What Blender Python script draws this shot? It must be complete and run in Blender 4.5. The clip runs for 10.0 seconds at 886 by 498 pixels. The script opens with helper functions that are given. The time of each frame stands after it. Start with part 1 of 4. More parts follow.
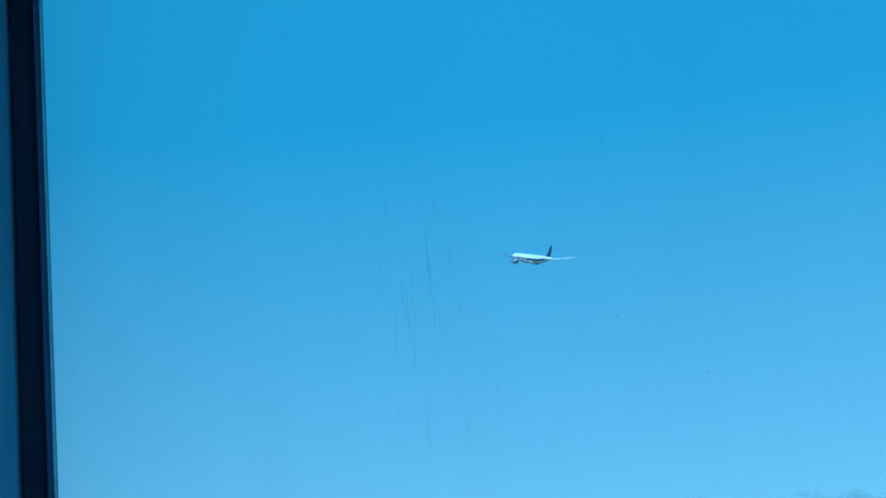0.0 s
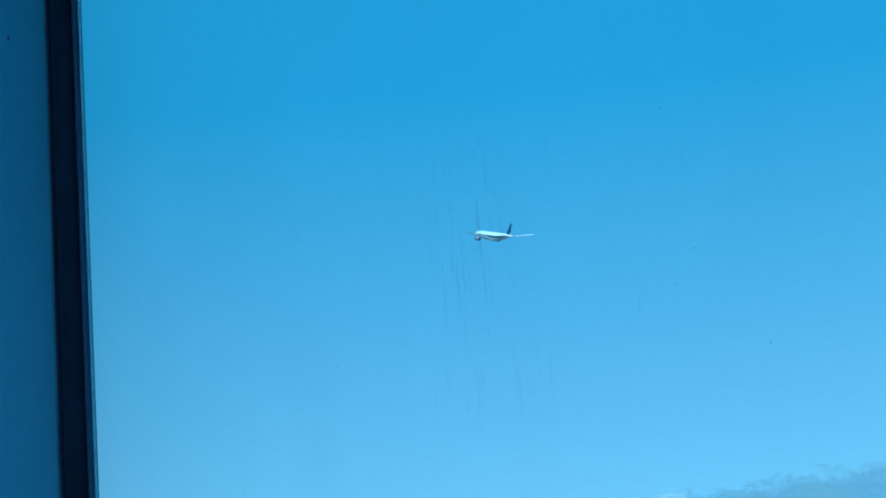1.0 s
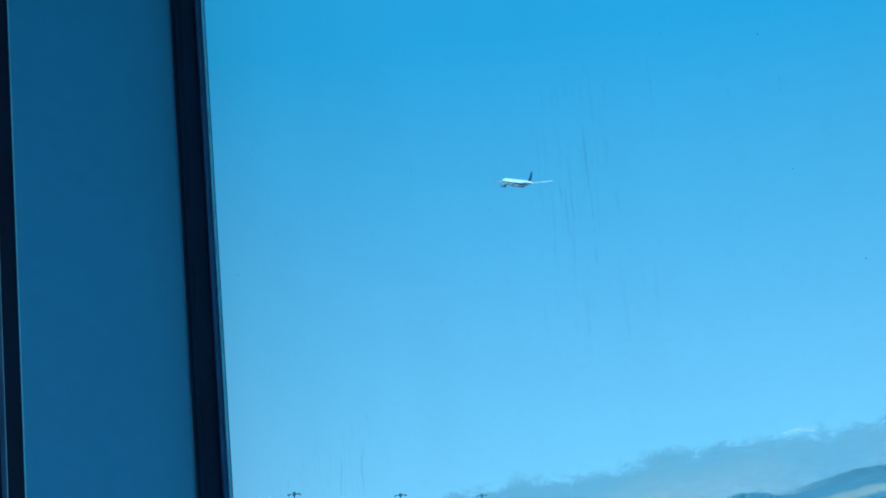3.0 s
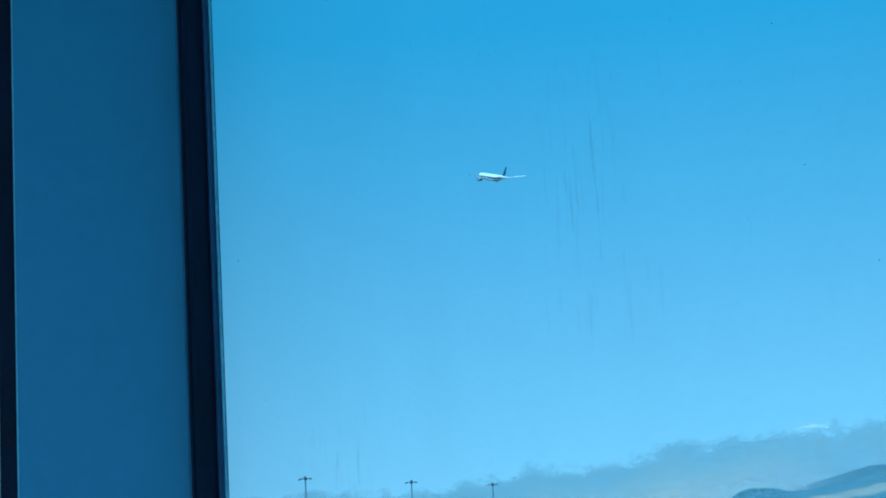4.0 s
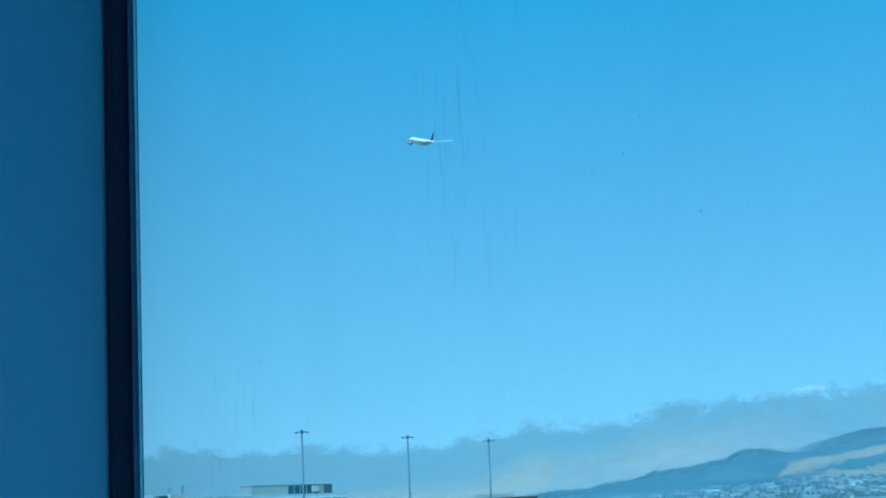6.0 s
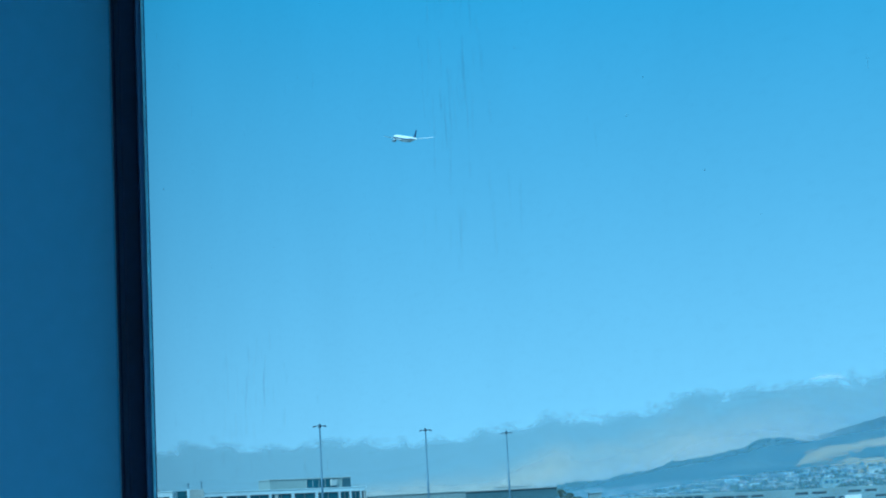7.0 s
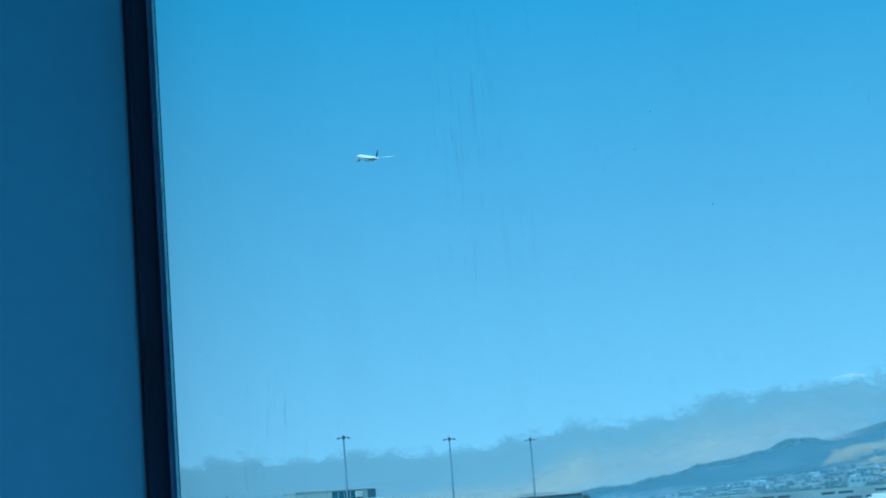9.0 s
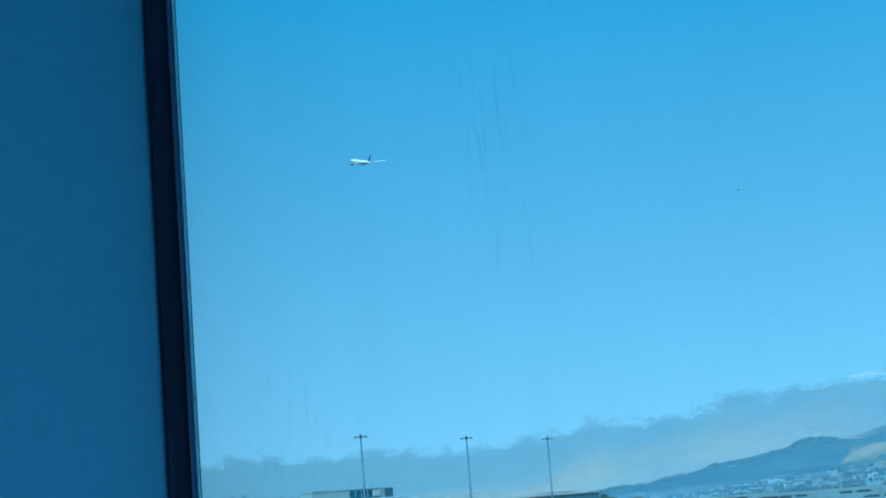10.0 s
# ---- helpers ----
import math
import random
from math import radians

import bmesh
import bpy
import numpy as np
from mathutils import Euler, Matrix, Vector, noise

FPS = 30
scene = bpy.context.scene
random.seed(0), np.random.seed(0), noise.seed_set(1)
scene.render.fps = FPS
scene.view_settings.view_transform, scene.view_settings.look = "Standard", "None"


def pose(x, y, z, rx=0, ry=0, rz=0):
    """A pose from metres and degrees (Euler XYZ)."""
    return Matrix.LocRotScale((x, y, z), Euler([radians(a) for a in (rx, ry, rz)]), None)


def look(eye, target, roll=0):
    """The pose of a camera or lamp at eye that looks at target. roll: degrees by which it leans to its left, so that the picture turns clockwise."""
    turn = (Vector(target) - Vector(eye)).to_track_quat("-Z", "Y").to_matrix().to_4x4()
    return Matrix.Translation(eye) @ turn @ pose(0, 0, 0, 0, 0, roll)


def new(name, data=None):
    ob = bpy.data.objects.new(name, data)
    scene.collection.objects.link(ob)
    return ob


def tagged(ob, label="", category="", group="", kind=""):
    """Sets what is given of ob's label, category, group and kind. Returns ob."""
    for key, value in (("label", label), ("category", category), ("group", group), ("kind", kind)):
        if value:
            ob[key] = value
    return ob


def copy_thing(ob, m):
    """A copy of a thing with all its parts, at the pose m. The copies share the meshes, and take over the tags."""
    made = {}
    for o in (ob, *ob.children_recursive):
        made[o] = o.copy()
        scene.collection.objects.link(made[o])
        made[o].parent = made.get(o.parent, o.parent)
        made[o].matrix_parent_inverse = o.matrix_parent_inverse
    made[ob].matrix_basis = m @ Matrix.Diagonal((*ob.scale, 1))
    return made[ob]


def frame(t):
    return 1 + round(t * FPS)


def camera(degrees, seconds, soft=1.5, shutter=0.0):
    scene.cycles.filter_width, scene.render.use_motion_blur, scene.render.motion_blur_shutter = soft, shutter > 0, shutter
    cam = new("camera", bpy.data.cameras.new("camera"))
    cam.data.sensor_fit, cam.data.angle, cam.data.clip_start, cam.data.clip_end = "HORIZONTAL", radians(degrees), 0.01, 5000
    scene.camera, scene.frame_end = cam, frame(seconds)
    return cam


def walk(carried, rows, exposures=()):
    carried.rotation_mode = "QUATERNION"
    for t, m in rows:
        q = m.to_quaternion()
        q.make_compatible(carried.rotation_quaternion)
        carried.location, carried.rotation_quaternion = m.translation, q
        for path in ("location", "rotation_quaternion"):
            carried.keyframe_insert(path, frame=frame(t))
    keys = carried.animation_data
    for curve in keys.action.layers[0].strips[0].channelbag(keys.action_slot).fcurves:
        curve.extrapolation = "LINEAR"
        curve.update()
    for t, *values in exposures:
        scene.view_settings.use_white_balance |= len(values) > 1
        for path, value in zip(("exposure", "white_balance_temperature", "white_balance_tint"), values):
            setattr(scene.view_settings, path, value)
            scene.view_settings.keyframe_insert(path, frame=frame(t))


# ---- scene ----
FOV = 28.0
cam = camera(FOV, 10.0, soft=1.9)

# seconds, x, y, z, yaw, pitch, roll
CAM_ROWS = [
    (0, -0.053, 0.001, 10.016, -4.75, 13.38, -4.87),
    (0.3, -0.055, 0.026, 10.021, -4.59, 13.40, -5.00),
    (0.5, -0.057, 0.042, 10.019, -4.42, 13.07, -5.05),
    (1, -0.079, 0.012, 10.018, -4.00, 12.52, -4.63),
    (1.2, -0.079, 0.020, 10.021, -3.05, 12.42, -4.80),
    (1.5, -0.088, 0.019, 10.019, -1.97, 12.04, -4.79),
    (2, -0.093, 0.003, 10.017, -1.07, 11.76, -4.90),
    (2.5, -0.089, -0.009, 10.009, -0.48, 11.60, -4.87),
    (2.7, -0.075, -0.054, 9.993, 0.00, 11.26, -4.99),
    (3.8, -0.063, 0.011, 10.011, 0.80, 10.56, -3.92),
    (4, -0.054, 0.011, 10.008, 0.81, 10.49, -3.40),
    (4.2, -0.029, 0.001, 10.006, 0.76, 10.14, -2.75),
    (4.5, 0.025, -0.019, 10.003, 0.67, 9.67, -2.62),
    (5, 0.064, -0.020, 10.001, 0.70, 9.05, -2.44),
    (5.5, 0.048, -0.015, 9.999, 0.73, 9.21, -2.41),
    (5.7, 0.054, -0.006, 9.996, 0.78, 9.16, -2.30),
    (6.8, 0.072, 0.007, 9.977, 1.37, 8.94, -3.11),
    (7, 0.071, 0.008, 9.972, 1.41, 8.87, -3.05),
    (7.5, 0.089, 0.009, 9.973, 1.58, 8.63, -2.93),
    (8, 0.089, 0.006, 9.980, 1.71, 8.59, -2.96),
    (8.5, 0.078, -0.005, 9.985, 1.79, 8.74, -3.38),
    (9, 0.077, -0.012, 9.990, 2.01, 9.19, -4.46),
    (9.5, 0.075, -0.014, 9.984, 2.25, 9.34, -4.66),
    (10, 0.071, -0.007, 9.983, 2.56, 9.20, -4.46),
]
walk(cam, [(t, pose(x, y, z, 90 + pitch, 0, yaw) @ pose(0, 0, 0, 0, 0, roll))
           for t, x, y, z, yaw, pitch, roll in CAM_ROWS],
     exposures=[(0, 0.62, 5950, 10), (1.0, 0.66, 6000, 10), (2.0, 0.76, 6050, 10), (5.0, 0.74, 6150, 10), (7.0, 0.73, 6180, 10), (7.5, 0.54, 6160, 10), (8.0, 0.68, 6110, 10), (8.5, 0.68, 6120, 10), (10, 0.71, 6150, 10)])

# ---- light ----
SUN_AZ, SUN_EL = 205.0, 48.0     # compass degrees from +y towards +x
world = bpy.data.worlds.new("world")
scene.world = world
world.use_nodes = True
wn = world.node_tree.nodes
wl = world.node_tree.links
sky = wn.new("ShaderNodeTexSky")
sky.sky_type = "NISHITA"
sky.sun_disc = False
sky.sun_elevation = radians(SUN_EL)
sky.sun_rotation = radians(SUN_AZ)
sky.air_density = 1.0
sky.dust_density = 0.5
sky.ozone_density = 1.5
deep = wn.new("ShaderNodeHueSaturation")
deep.inputs["Hue"].default_value = 0.459
# paler towards the horizon, where the air is thick
height = wn.new("ShaderNodeSeparateXYZ")
pale = wn.new("ShaderNodeMapRange")
for i, value in ((1, 0.0), (2, 0.30), (3, 0.84), (4, 1.36)):
    pale.inputs[i].default_value = value
# the clear air is seen from high over the haze of the ground
way = wn.new("ShaderNodeTexCoord")
lift = wn.new("ShaderNodeMapping")
lift.inputs["Location"].default_value = (0, 0, 0.46)
wl.new(way.outputs["Generated"], lift.inputs["Vector"])
wl.new(lift.outputs[0], sky.inputs["Vector"])
wl.new(way.outputs["Generated"], height.inputs[0])
wl.new(height.outputs[2], pale.inputs[0])
wl.new(pale.outputs[0], deep.inputs["Saturation"])
wl.new(sky.outputs[0], deep.inputs["Color"])
wl.new(deep.outputs[0], wn["Background"].inputs[0])
wn["Background"].inputs[1].default_value = 0.235

sun_data = bpy.data.lights.new("sun", "SUN")
sun_data.energy = 3.1
sun_data.angle = radians(0.53)
sun_data.color = (1.0, 0.97, 0.93)
sun = new("sun", sun_data)
az, el = radians(SUN_AZ), radians(SUN_EL)
sun.matrix_world = look((0, 0, 60), (-math.sin(az) * math.cos(el), -math.cos(az) * math.cos(el), 60 - math.sin(el)))


# ---- materials ----
def rgb(c):
    return (c[0], c[1], c[2], 1.0)


def surface(name, colour, rough=0.6, metal=0.0, scale=1.0, vary=0.25, fine=8.0, bump=0.2, second=None, specular=0.5):
    """A surface with variation at two scales: broad stains and fine grain, in metres."""
    m = bpy.data.materials.new(name)
    m.use_nodes = True
    n, k = m.node_tree.nodes, m.node_tree.links
    b = n["Principled BSDF"]
    co = n.new("ShaderNodeTexCoord")
    broad = n.new("ShaderNodeTexNoise")
    broad.inputs["Scale"].default_value = scale
    broad.inputs["Detail"].default_value = 6
    grain = n.new("ShaderNodeTexNoise")
    grain.inputs["Scale"].default_value = scale * fine
    grain.inputs["Detail"].default_value = 4
    for x in (broad, grain):
        k.new(co.outputs["Object"], x.inputs["Vector"])
    mix = n.new("ShaderNodeMix")
    mix.data_type = "RGBA"
    lo = tuple(c * (1 - vary) for c in colour)
    mix.inputs[6].default_value = rgb(lo)
    mix.inputs[7].default_value = rgb(second or tuple(min(1, c * (1 + vary)) for c in colour))
    ramp = n.new("ShaderNodeMapRange")
    ramp.inputs[1].default_value, ramp.inputs[2].default_value = 0.35, 0.65
    add = n.new("ShaderNodeMath")
    add.operation = "MULTIPLY_ADD"
    add.inputs[1].default_value = 0.35
    k.new(grain.outputs[0], add.inputs[0])
    half = n.new("ShaderNodeMath")
    half.operation = "MULTIPLY"
    half.inputs[1].default_value = 0.65
    k.new(broad.outputs[0], half.inputs[0])
    k.new(half.outputs[0], add.inputs[2])
    k.new(add.outputs[0], ramp.inputs[0])
    k.new(ramp.outputs[0], mix.inputs[0])
    k.new(mix.outputs[2], b.inputs["Base Color"])
    b.inputs["Roughness"].default_value = rough
    b.inputs["Metallic"].default_value = metal
    b.inputs["Specular IOR Level"].default_value = specular
    if bump:
        bp = n.new("ShaderNodeBump")
        bp.inputs["Strength"].default_value = bump
        bp.inputs["Distance"].default_value = 0.02 / max(scale, 0.01)
        k.new(grain.outputs[0], bp.inputs["Height"])
        k.new(bp.outputs[0], b.inputs["Normal"])
    return m


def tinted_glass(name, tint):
    """Blue float glass with an anti-glare coat: coloured transmission, uneven with fine dust, and dimmed towards the
    first mullion in place of slanting reflection loss.
    """
    m = bpy.data.materials.new(name)
    m.use_nodes = True
    n, k = m.node_tree.nodes, m.node_tree.links
    n.remove(n["Principled BSDF"])
    out = n["Material Output"]
    tr = n.new("ShaderNodeBsdfTransparent")
    co = n.new("ShaderNodeTexCoord")
    cols = []
    # a broad film drawn out downwards, and fine dust grains
    for scale, stretch, low, high, dim in ((1.3, (4.0, 4.0, 2.6), 0.40, 0.75, 0.98), (170.0, (0.42, 0.42, 0.9), 0.50, 0.75, 0.980)):
        mp = n.new("ShaderNodeMapping")
        mp.inputs["Scale"].default_value = stretch
        film = n.new("ShaderNodeTexNoise")
        film.inputs["Scale"].default_value = scale
        film.inputs["Detail"].default_value = 6
        film.inputs["Roughness"].default_value = 0.6
        k.new(co.outputs["Object"], mp.inputs[0])
        k.new(mp.outputs[0], film.inputs["Vector"])
        mr = n.new("ShaderNodeMapRange")
        for i, value in ((1, low), (2, high), (3, 1.0), (4, dim)):
            mr.inputs[i].default_value = value
        k.new(film.outputs[0], mr.inputs[0])
        cols.append(mr.outputs[0])
    # reflection loss of the slanting view, put into the tint along x
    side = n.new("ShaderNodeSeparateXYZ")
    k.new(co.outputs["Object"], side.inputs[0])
    slant_dim = n.new("ShaderNodeFloatCurve")
    curve = slant_dim.mapping.curves[0]
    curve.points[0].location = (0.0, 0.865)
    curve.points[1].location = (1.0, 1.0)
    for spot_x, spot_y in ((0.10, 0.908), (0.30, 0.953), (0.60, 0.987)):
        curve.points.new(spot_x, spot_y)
    slant_dim.mapping.update()
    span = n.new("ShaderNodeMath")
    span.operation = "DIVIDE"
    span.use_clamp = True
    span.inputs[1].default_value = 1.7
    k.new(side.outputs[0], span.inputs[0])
    k.new(span.outputs[0], slant_dim.inputs["Value"])
    film_fine = n.new("ShaderNodeMath")
    film_fine.operation = "MULTIPLY"
    k.new(cols[0], film_fine.inputs[0])
    k.new(cols[1], film_fine.inputs[1])
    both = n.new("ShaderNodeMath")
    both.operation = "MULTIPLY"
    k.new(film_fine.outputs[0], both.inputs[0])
    k.new(slant_dim.outputs[0], both.inputs[1])
    cm = n.new("ShaderNodeVectorMath")
    cm.operation = "SCALE"
    cm.inputs[0].default_value = tint
    k.new(both.outputs[0], cm.inputs["Scale"])
    k.new(cm.outputs[0], tr.inputs["Color"])
    k.new(tr.outputs[0], out.inputs["Surface"])
    return m


def veil(name, colour, cover, scale, stretch, low, high, edge=0.25, rough_edge=0.35):
    """Mist or cloud on a sheet: thin where the noise is low and towards its upper edge. low, high: heights at the foot and the top."""
    m = bpy.data.materials.new(name)
    m.use_nodes = True
    n, k = m.node_tree.nodes, m.node_tree.links
    n.remove(n["Principled BSDF"])
    out = n["Material Output"]
    co = n.new("ShaderNodeTexCoord")
    uv = n.new("ShaderNodeSeparateXYZ")
    k.new(co.outputs["UV"], uv.inputs[0])
    mp = n.new("ShaderNodeMapping")
    mp.inputs["Scale"].default_value = stretch
    k.new(co.outputs["Object"], mp.inputs[0])
    no = n.new("ShaderNodeTexNoise")
    no.inputs["Scale"].default_value = scale
    no.inputs["Detail"].default_value = 9
    no.inputs["Roughness"].default_value = 0.6
    no.inputs["Distortion"].default_value = 0.35
    k.new(mp.outputs[0], no.inputs["Vector"])
    # v (0 foot, 1 top) pushed by the noise, then a soft step
    push = n.new("ShaderNodeMath")
    push.operation = "MULTIPLY_ADD"
    push.inputs[1].default_value = rough_edge
    k.new(no.outputs[0], push.inputs[0])
    k.new(uv.outputs[1], push.inputs[2])
    step = n.new("ShaderNodeMapRange")
    step.interpolation_type = "SMOOTHSTEP"
    step.inputs[1].default_value = high
    step.inputs[2].default_value = high - edge
    step.inputs[3].default_value = 0.0
    step.inputs[4].default_value = cover
    k.new(push.outputs[0], step.inputs[0])
    foot = n.new("ShaderNodeMapRange")
    foot.interpolation_type = "SMOOTHSTEP"
    foot.inputs[1].default_value = 0.0
    foot.inputs[2].default_value = max(low, 0.001)
    k.new(uv.outputs[1], foot.inputs[0])
    mul = n.new("ShaderNodeMath")
    mul.operation = "MULTIPLY"
    k.new(step.outputs[0], mul.inputs[0])
    k.new(foot.outputs[0], mul.inputs[1])
    df = n.new("ShaderNodeBsdfDiffuse")
    df.inputs["Color"].default_value = rgb(colour)
    tr = n.new("ShaderNodeBsdfTransparent")
    mx = n.new("ShaderNodeMixShader")
    k.new(mul.outputs[0], mx.inputs[0])
    k.new(tr.outputs[0], mx.inputs[1])
    k.new(df.outputs[0], mx.inputs[2])
    k.new(mx.outputs[0], out.inputs["Surface"])
    return m


M = {
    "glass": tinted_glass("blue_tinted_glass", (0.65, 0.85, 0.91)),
    "mullion": surface("dark_anodised_aluminium", (0.003, 0.014, 0.042), 0.6, 0.1, 6, 0.3, 12, 0.05, None, 0.25),
    "bead": surface("glazing_bead_aluminium", (0.035, 0.115, 0.24), 0.5, 0.2, 5, 0.2, 10, 0.05),
    # sealant whose colour also holds the sky light it catches
    "gasket": surface("skylit_sealant", (0.22, 0.70, 0.90), 0.5, 0.0, 9, 0.2, 8, 0.1),
    "glint": surface("arris_glint_tone", (0.12, 0.30, 0.44), 0.5, 0.0, 9, 0.2, 8, 0.1),
    "panel": surface("painted_metal_panel", (0.047, 0.38, 0.64), 0.5, 0.0, 1.2, 0.06, 30, 0.02),
    "mark": surface("scuff", (0.03, 0.03, 0.035), 0.8, 0, 20, 0.2, 8, 0.0),
    "dark_wall": surface("dark_blue_wall_paint", (0.022, 0.04, 0.06), 0.8, 0, 0.8, 0.06, 20, 0.05),
    "wall": surface("matt_wall_paint", (0.72, 0.72, 0.70), 0.8, 0, 0.8, 0.06, 20, 0.05),
    "carpet": surface("grey_carpet", (0.50, 0.52, 0.55), 0.95, 0, 3, 0.3, 40, 0.4),
    "ceiling": surface("ceiling_paint", (0.40, 0.43, 0.46), 0.85, 0, 0.8, 0.05, 20, 0.05),
    "white_skin": surface("white_aircraft_paint", (0.82, 0.83, 0.84), 0.3, 0, 0.08, 0.04, 12, 0.0),
    "belly_skin": surface("grey_aircraft_paint", (0.46, 0.56, 0.61), 0.35, 0, 0.08, 0.06, 12, 0.0),
    "navy_skin": surface("navy_aircraft_paint", (0.006, 0.040, 0.105), 0.35, 0, 0.08, 0.15, 12, 0.0),
    "wing_skin": surface("wing_metal", (0.60, 0.63, 0.66), 0.4, 0.1, 0.1, 0.12, 10, 0.0),
    "engine_skin": surface("engine_cowling", (0.20, 0.31, 0.39), 0.35, 0.2, 0.3, 0.15, 10, 0.0),
    "dark_metal": surface("dark_metal", (0.05, 0.05, 0.055), 0.5, 0.5, 1, 0.2, 8, 0.0),
    "pole": surface("galvanised_steel", (0.09, 0.18, 0.24), 0.5, 0.5, 0.8, 0.2, 8, 0.05),
    "lamp": surface("floodlight_housing", (0.03, 0.07, 0.10), 0.5, 0.3, 2, 0.2, 8, 0.0),
    "white_render": surface("white_facade", (0.50, 0.65, 0.70), 0.7, 0, 0.15, 0.08, 12, 0.05),
    "beige_render": surface("beige_facade", (0.22, 0.29, 0.285), 0.8, 0, 0.12, 0.12, 12, 0.05),
    "grey_render": surface("grey_facade", (0.20, 0.22, 0.23), 0.7, 0, 0.1, 0.18, 12, 0.05),
    "window": surface("dark_window_glass", (0.008, 0.085, 0.115), 0.15, 0, 0.2, 0.4, 6, 0.0, None, 0.25),
    "dark_glass": surface("dark_pavilion_glass", (0.004, 0.032, 0.045), 0.2, 0, 0.2, 0.4, 6, 0.0, None, 0.2),
    "hall_cladding": surface("dark_hall_cladding", (0.022, 0.082, 0.105), 0.7, 0, 0.1, 0.15, 12, 0.05),
    "garage_wall": surface("weathered_garage_concrete", (0.17, 0.245, 0.26), 0.85, 0, 0.06, 0.22, 15, 0.1),
    "curtain": surface("window_curtain", (0.5, 0.52, 0.5), 0.9, 0, 1, 0.15, 6, 0.0),
    "concrete": surface("garage_concrete", (0.31, 0.36, 0.36), 0.85, 0, 0.1, 0.15, 15, 0.1),
    "shadow_gap": surface("deck_shade", (0.03, 0.035, 0.035), 0.9, 0, 0.3, 0.3, 8, 0.0),
    "terracotta": surface("terracotta_render", (0.31, 0.235, 0.215), 0.8, 0, 0.15, 0.15, 10, 0.0),
    "slope_wall": surface("weathered_house_paint", (0.50, 0.50, 0.45), 0.85, 0, 0.1, 0.2, 8, 0.0),
    "roof": surface("roofing", (0.20, 0.17, 0.15), 0.9, 0, 0.2, 0.3, 8, 0.0),
    "white_metal": surface("white_vehicle_paint", (0.66, 0.68, 0.68), 0.35, 0, 0.5, 0.05, 8, 0.0),
    "grey_paint": surface("grey_vehicle_paint", (0.2, 0.21, 0.23), 0.35, 0, 0.5, 0.1, 8, 0.0),
    "tyre": surface("rubber", (0.02, 0.02, 0.02), 0.8, 0, 2, 0.2, 8, 0.0),
    "leaf": surface("foliage", (0.045, 0.075, 0.05), 0.8, 0, 0.25, 0.5, 10, 0.3),
    "bark": surface("bark", (0.10, 0.075, 0.055), 0.9, 0, 1, 0.3, 10, 0.3),
    "ground": surface("dry_ground", (0.16, 0.145, 0.115), 0.95, 0, 0.01, 0.35, 25, 0.2),
    "woods": surface("hill_woods", (0.025, 0.05, 0.04), 0.95, 0, 0.012, 0.5, 9, 0.3, (0.105, 0.115, 0.08)),
    "grass": surface("dry_hill_grass", (0.46, 0.23, 0.07), 0.95, 0, 0.012, 0.35, 9, 0.3, (0.60, 0.33, 0.12)),
}


# ---- building helpers ----
def finish(bm, name, material, smooth=False):
    me = bpy.data.meshes.new(name)
    bm.normal_update()
    bm.to_mesh(me)
    bm.free()
    for mm in (material if isinstance(material, (list, tuple)) else [material]):
        me.materials.append(mm)
    if smooth:
        me.polygons.foreach_set("use_smooth", [True] * len(me.polygons))
    return me


def part(name, bm, material, parent=None, label="", smooth=False, m=None):
    ob = new(name, finish(bm, name, material, smooth))
    if parent is not None:
        ob.parent = parent
    if m is not None:
        ob.matrix_basis = m
    if label:
        tagged(ob, label)
    return ob


def thing(name, m, label, category, group="", kind=""):
    ob = new(name)
    ob.empty_display_size = 0.2
    ob.matrix_basis = m
    return tagged(ob, label, category, group, kind)


def box(x0, x1, y0, y1, z0, z1, bevel=0.0, bm=None):
    own = bm is None
    if own:
        bm = bmesh.new()
    vs = [bm.verts.new(p) for p in ((x0, y0, z0), (x1, y0, z0), (x1, y1, z0), (x0, y1, z0),
                                    (x0, y0, z1), (x1, y0, z1), (x1, y1, z1), (x0, y1, z1))]
    for f in ((3, 2, 1, 0), (4, 5, 6, 7), (0, 1, 5, 4), (1, 2, 6, 5), (2, 3, 7, 6), (3, 0, 4, 7)):
        bm.faces.new([vs[i] for i in f])
    if bevel and own:
        bmesh.ops.bevel(bm, geom=list(bm.edges), offset=bevel, segments=2, profile=0.5, affect="EDGES")
    return bm


def rings(loops, bm=None, cap=True):
    """A skin over closed loops of equal length."""
    if bm is None:
        bm = bmesh.new()
    vv = [[bm.verts.new(p) for p in lp] for lp in loops]
    n = len(vv[0])
    for a, b in zip(vv, vv[1:]):
        for i in range(n):
            bm.faces.new((a[i], a[(i + 1) % n], b[(i + 1) % n], b[i]))
    if cap:
        bm.faces.new(list(reversed(vv[0])))
        bm.faces.new(vv[-1])
    bmesh.ops.recalc_face_normals(bm, faces=list(bm.faces))
    return bm


def circle(x, y, z, r, n=12, axis="z", squash=1.0):
    out = []
    for i in range(n):
        a = 2 * math.pi * i / n
        c, s = r * math.cos(a), r * math.sin(a) * squash
        out.append({"z": (x + c, y + s, z), "y": (x + c, y, z + s), "x": (x, y + c, z + s)}[axis])
    return out


def tube(x, y, z0, z1, r0, r1, n=10):
    return rings([circle(x, y, z0, r0, n), circle(x, y, z1, r1, n)])


EYE = 10.0


def spot(sx, dist, sz=None):
    """The place at a distance ahead, by its sideways and upward slopes from the eye."""
    return (sx * dist, dist, 0.0 if sz is None else EYE + sz * dist)


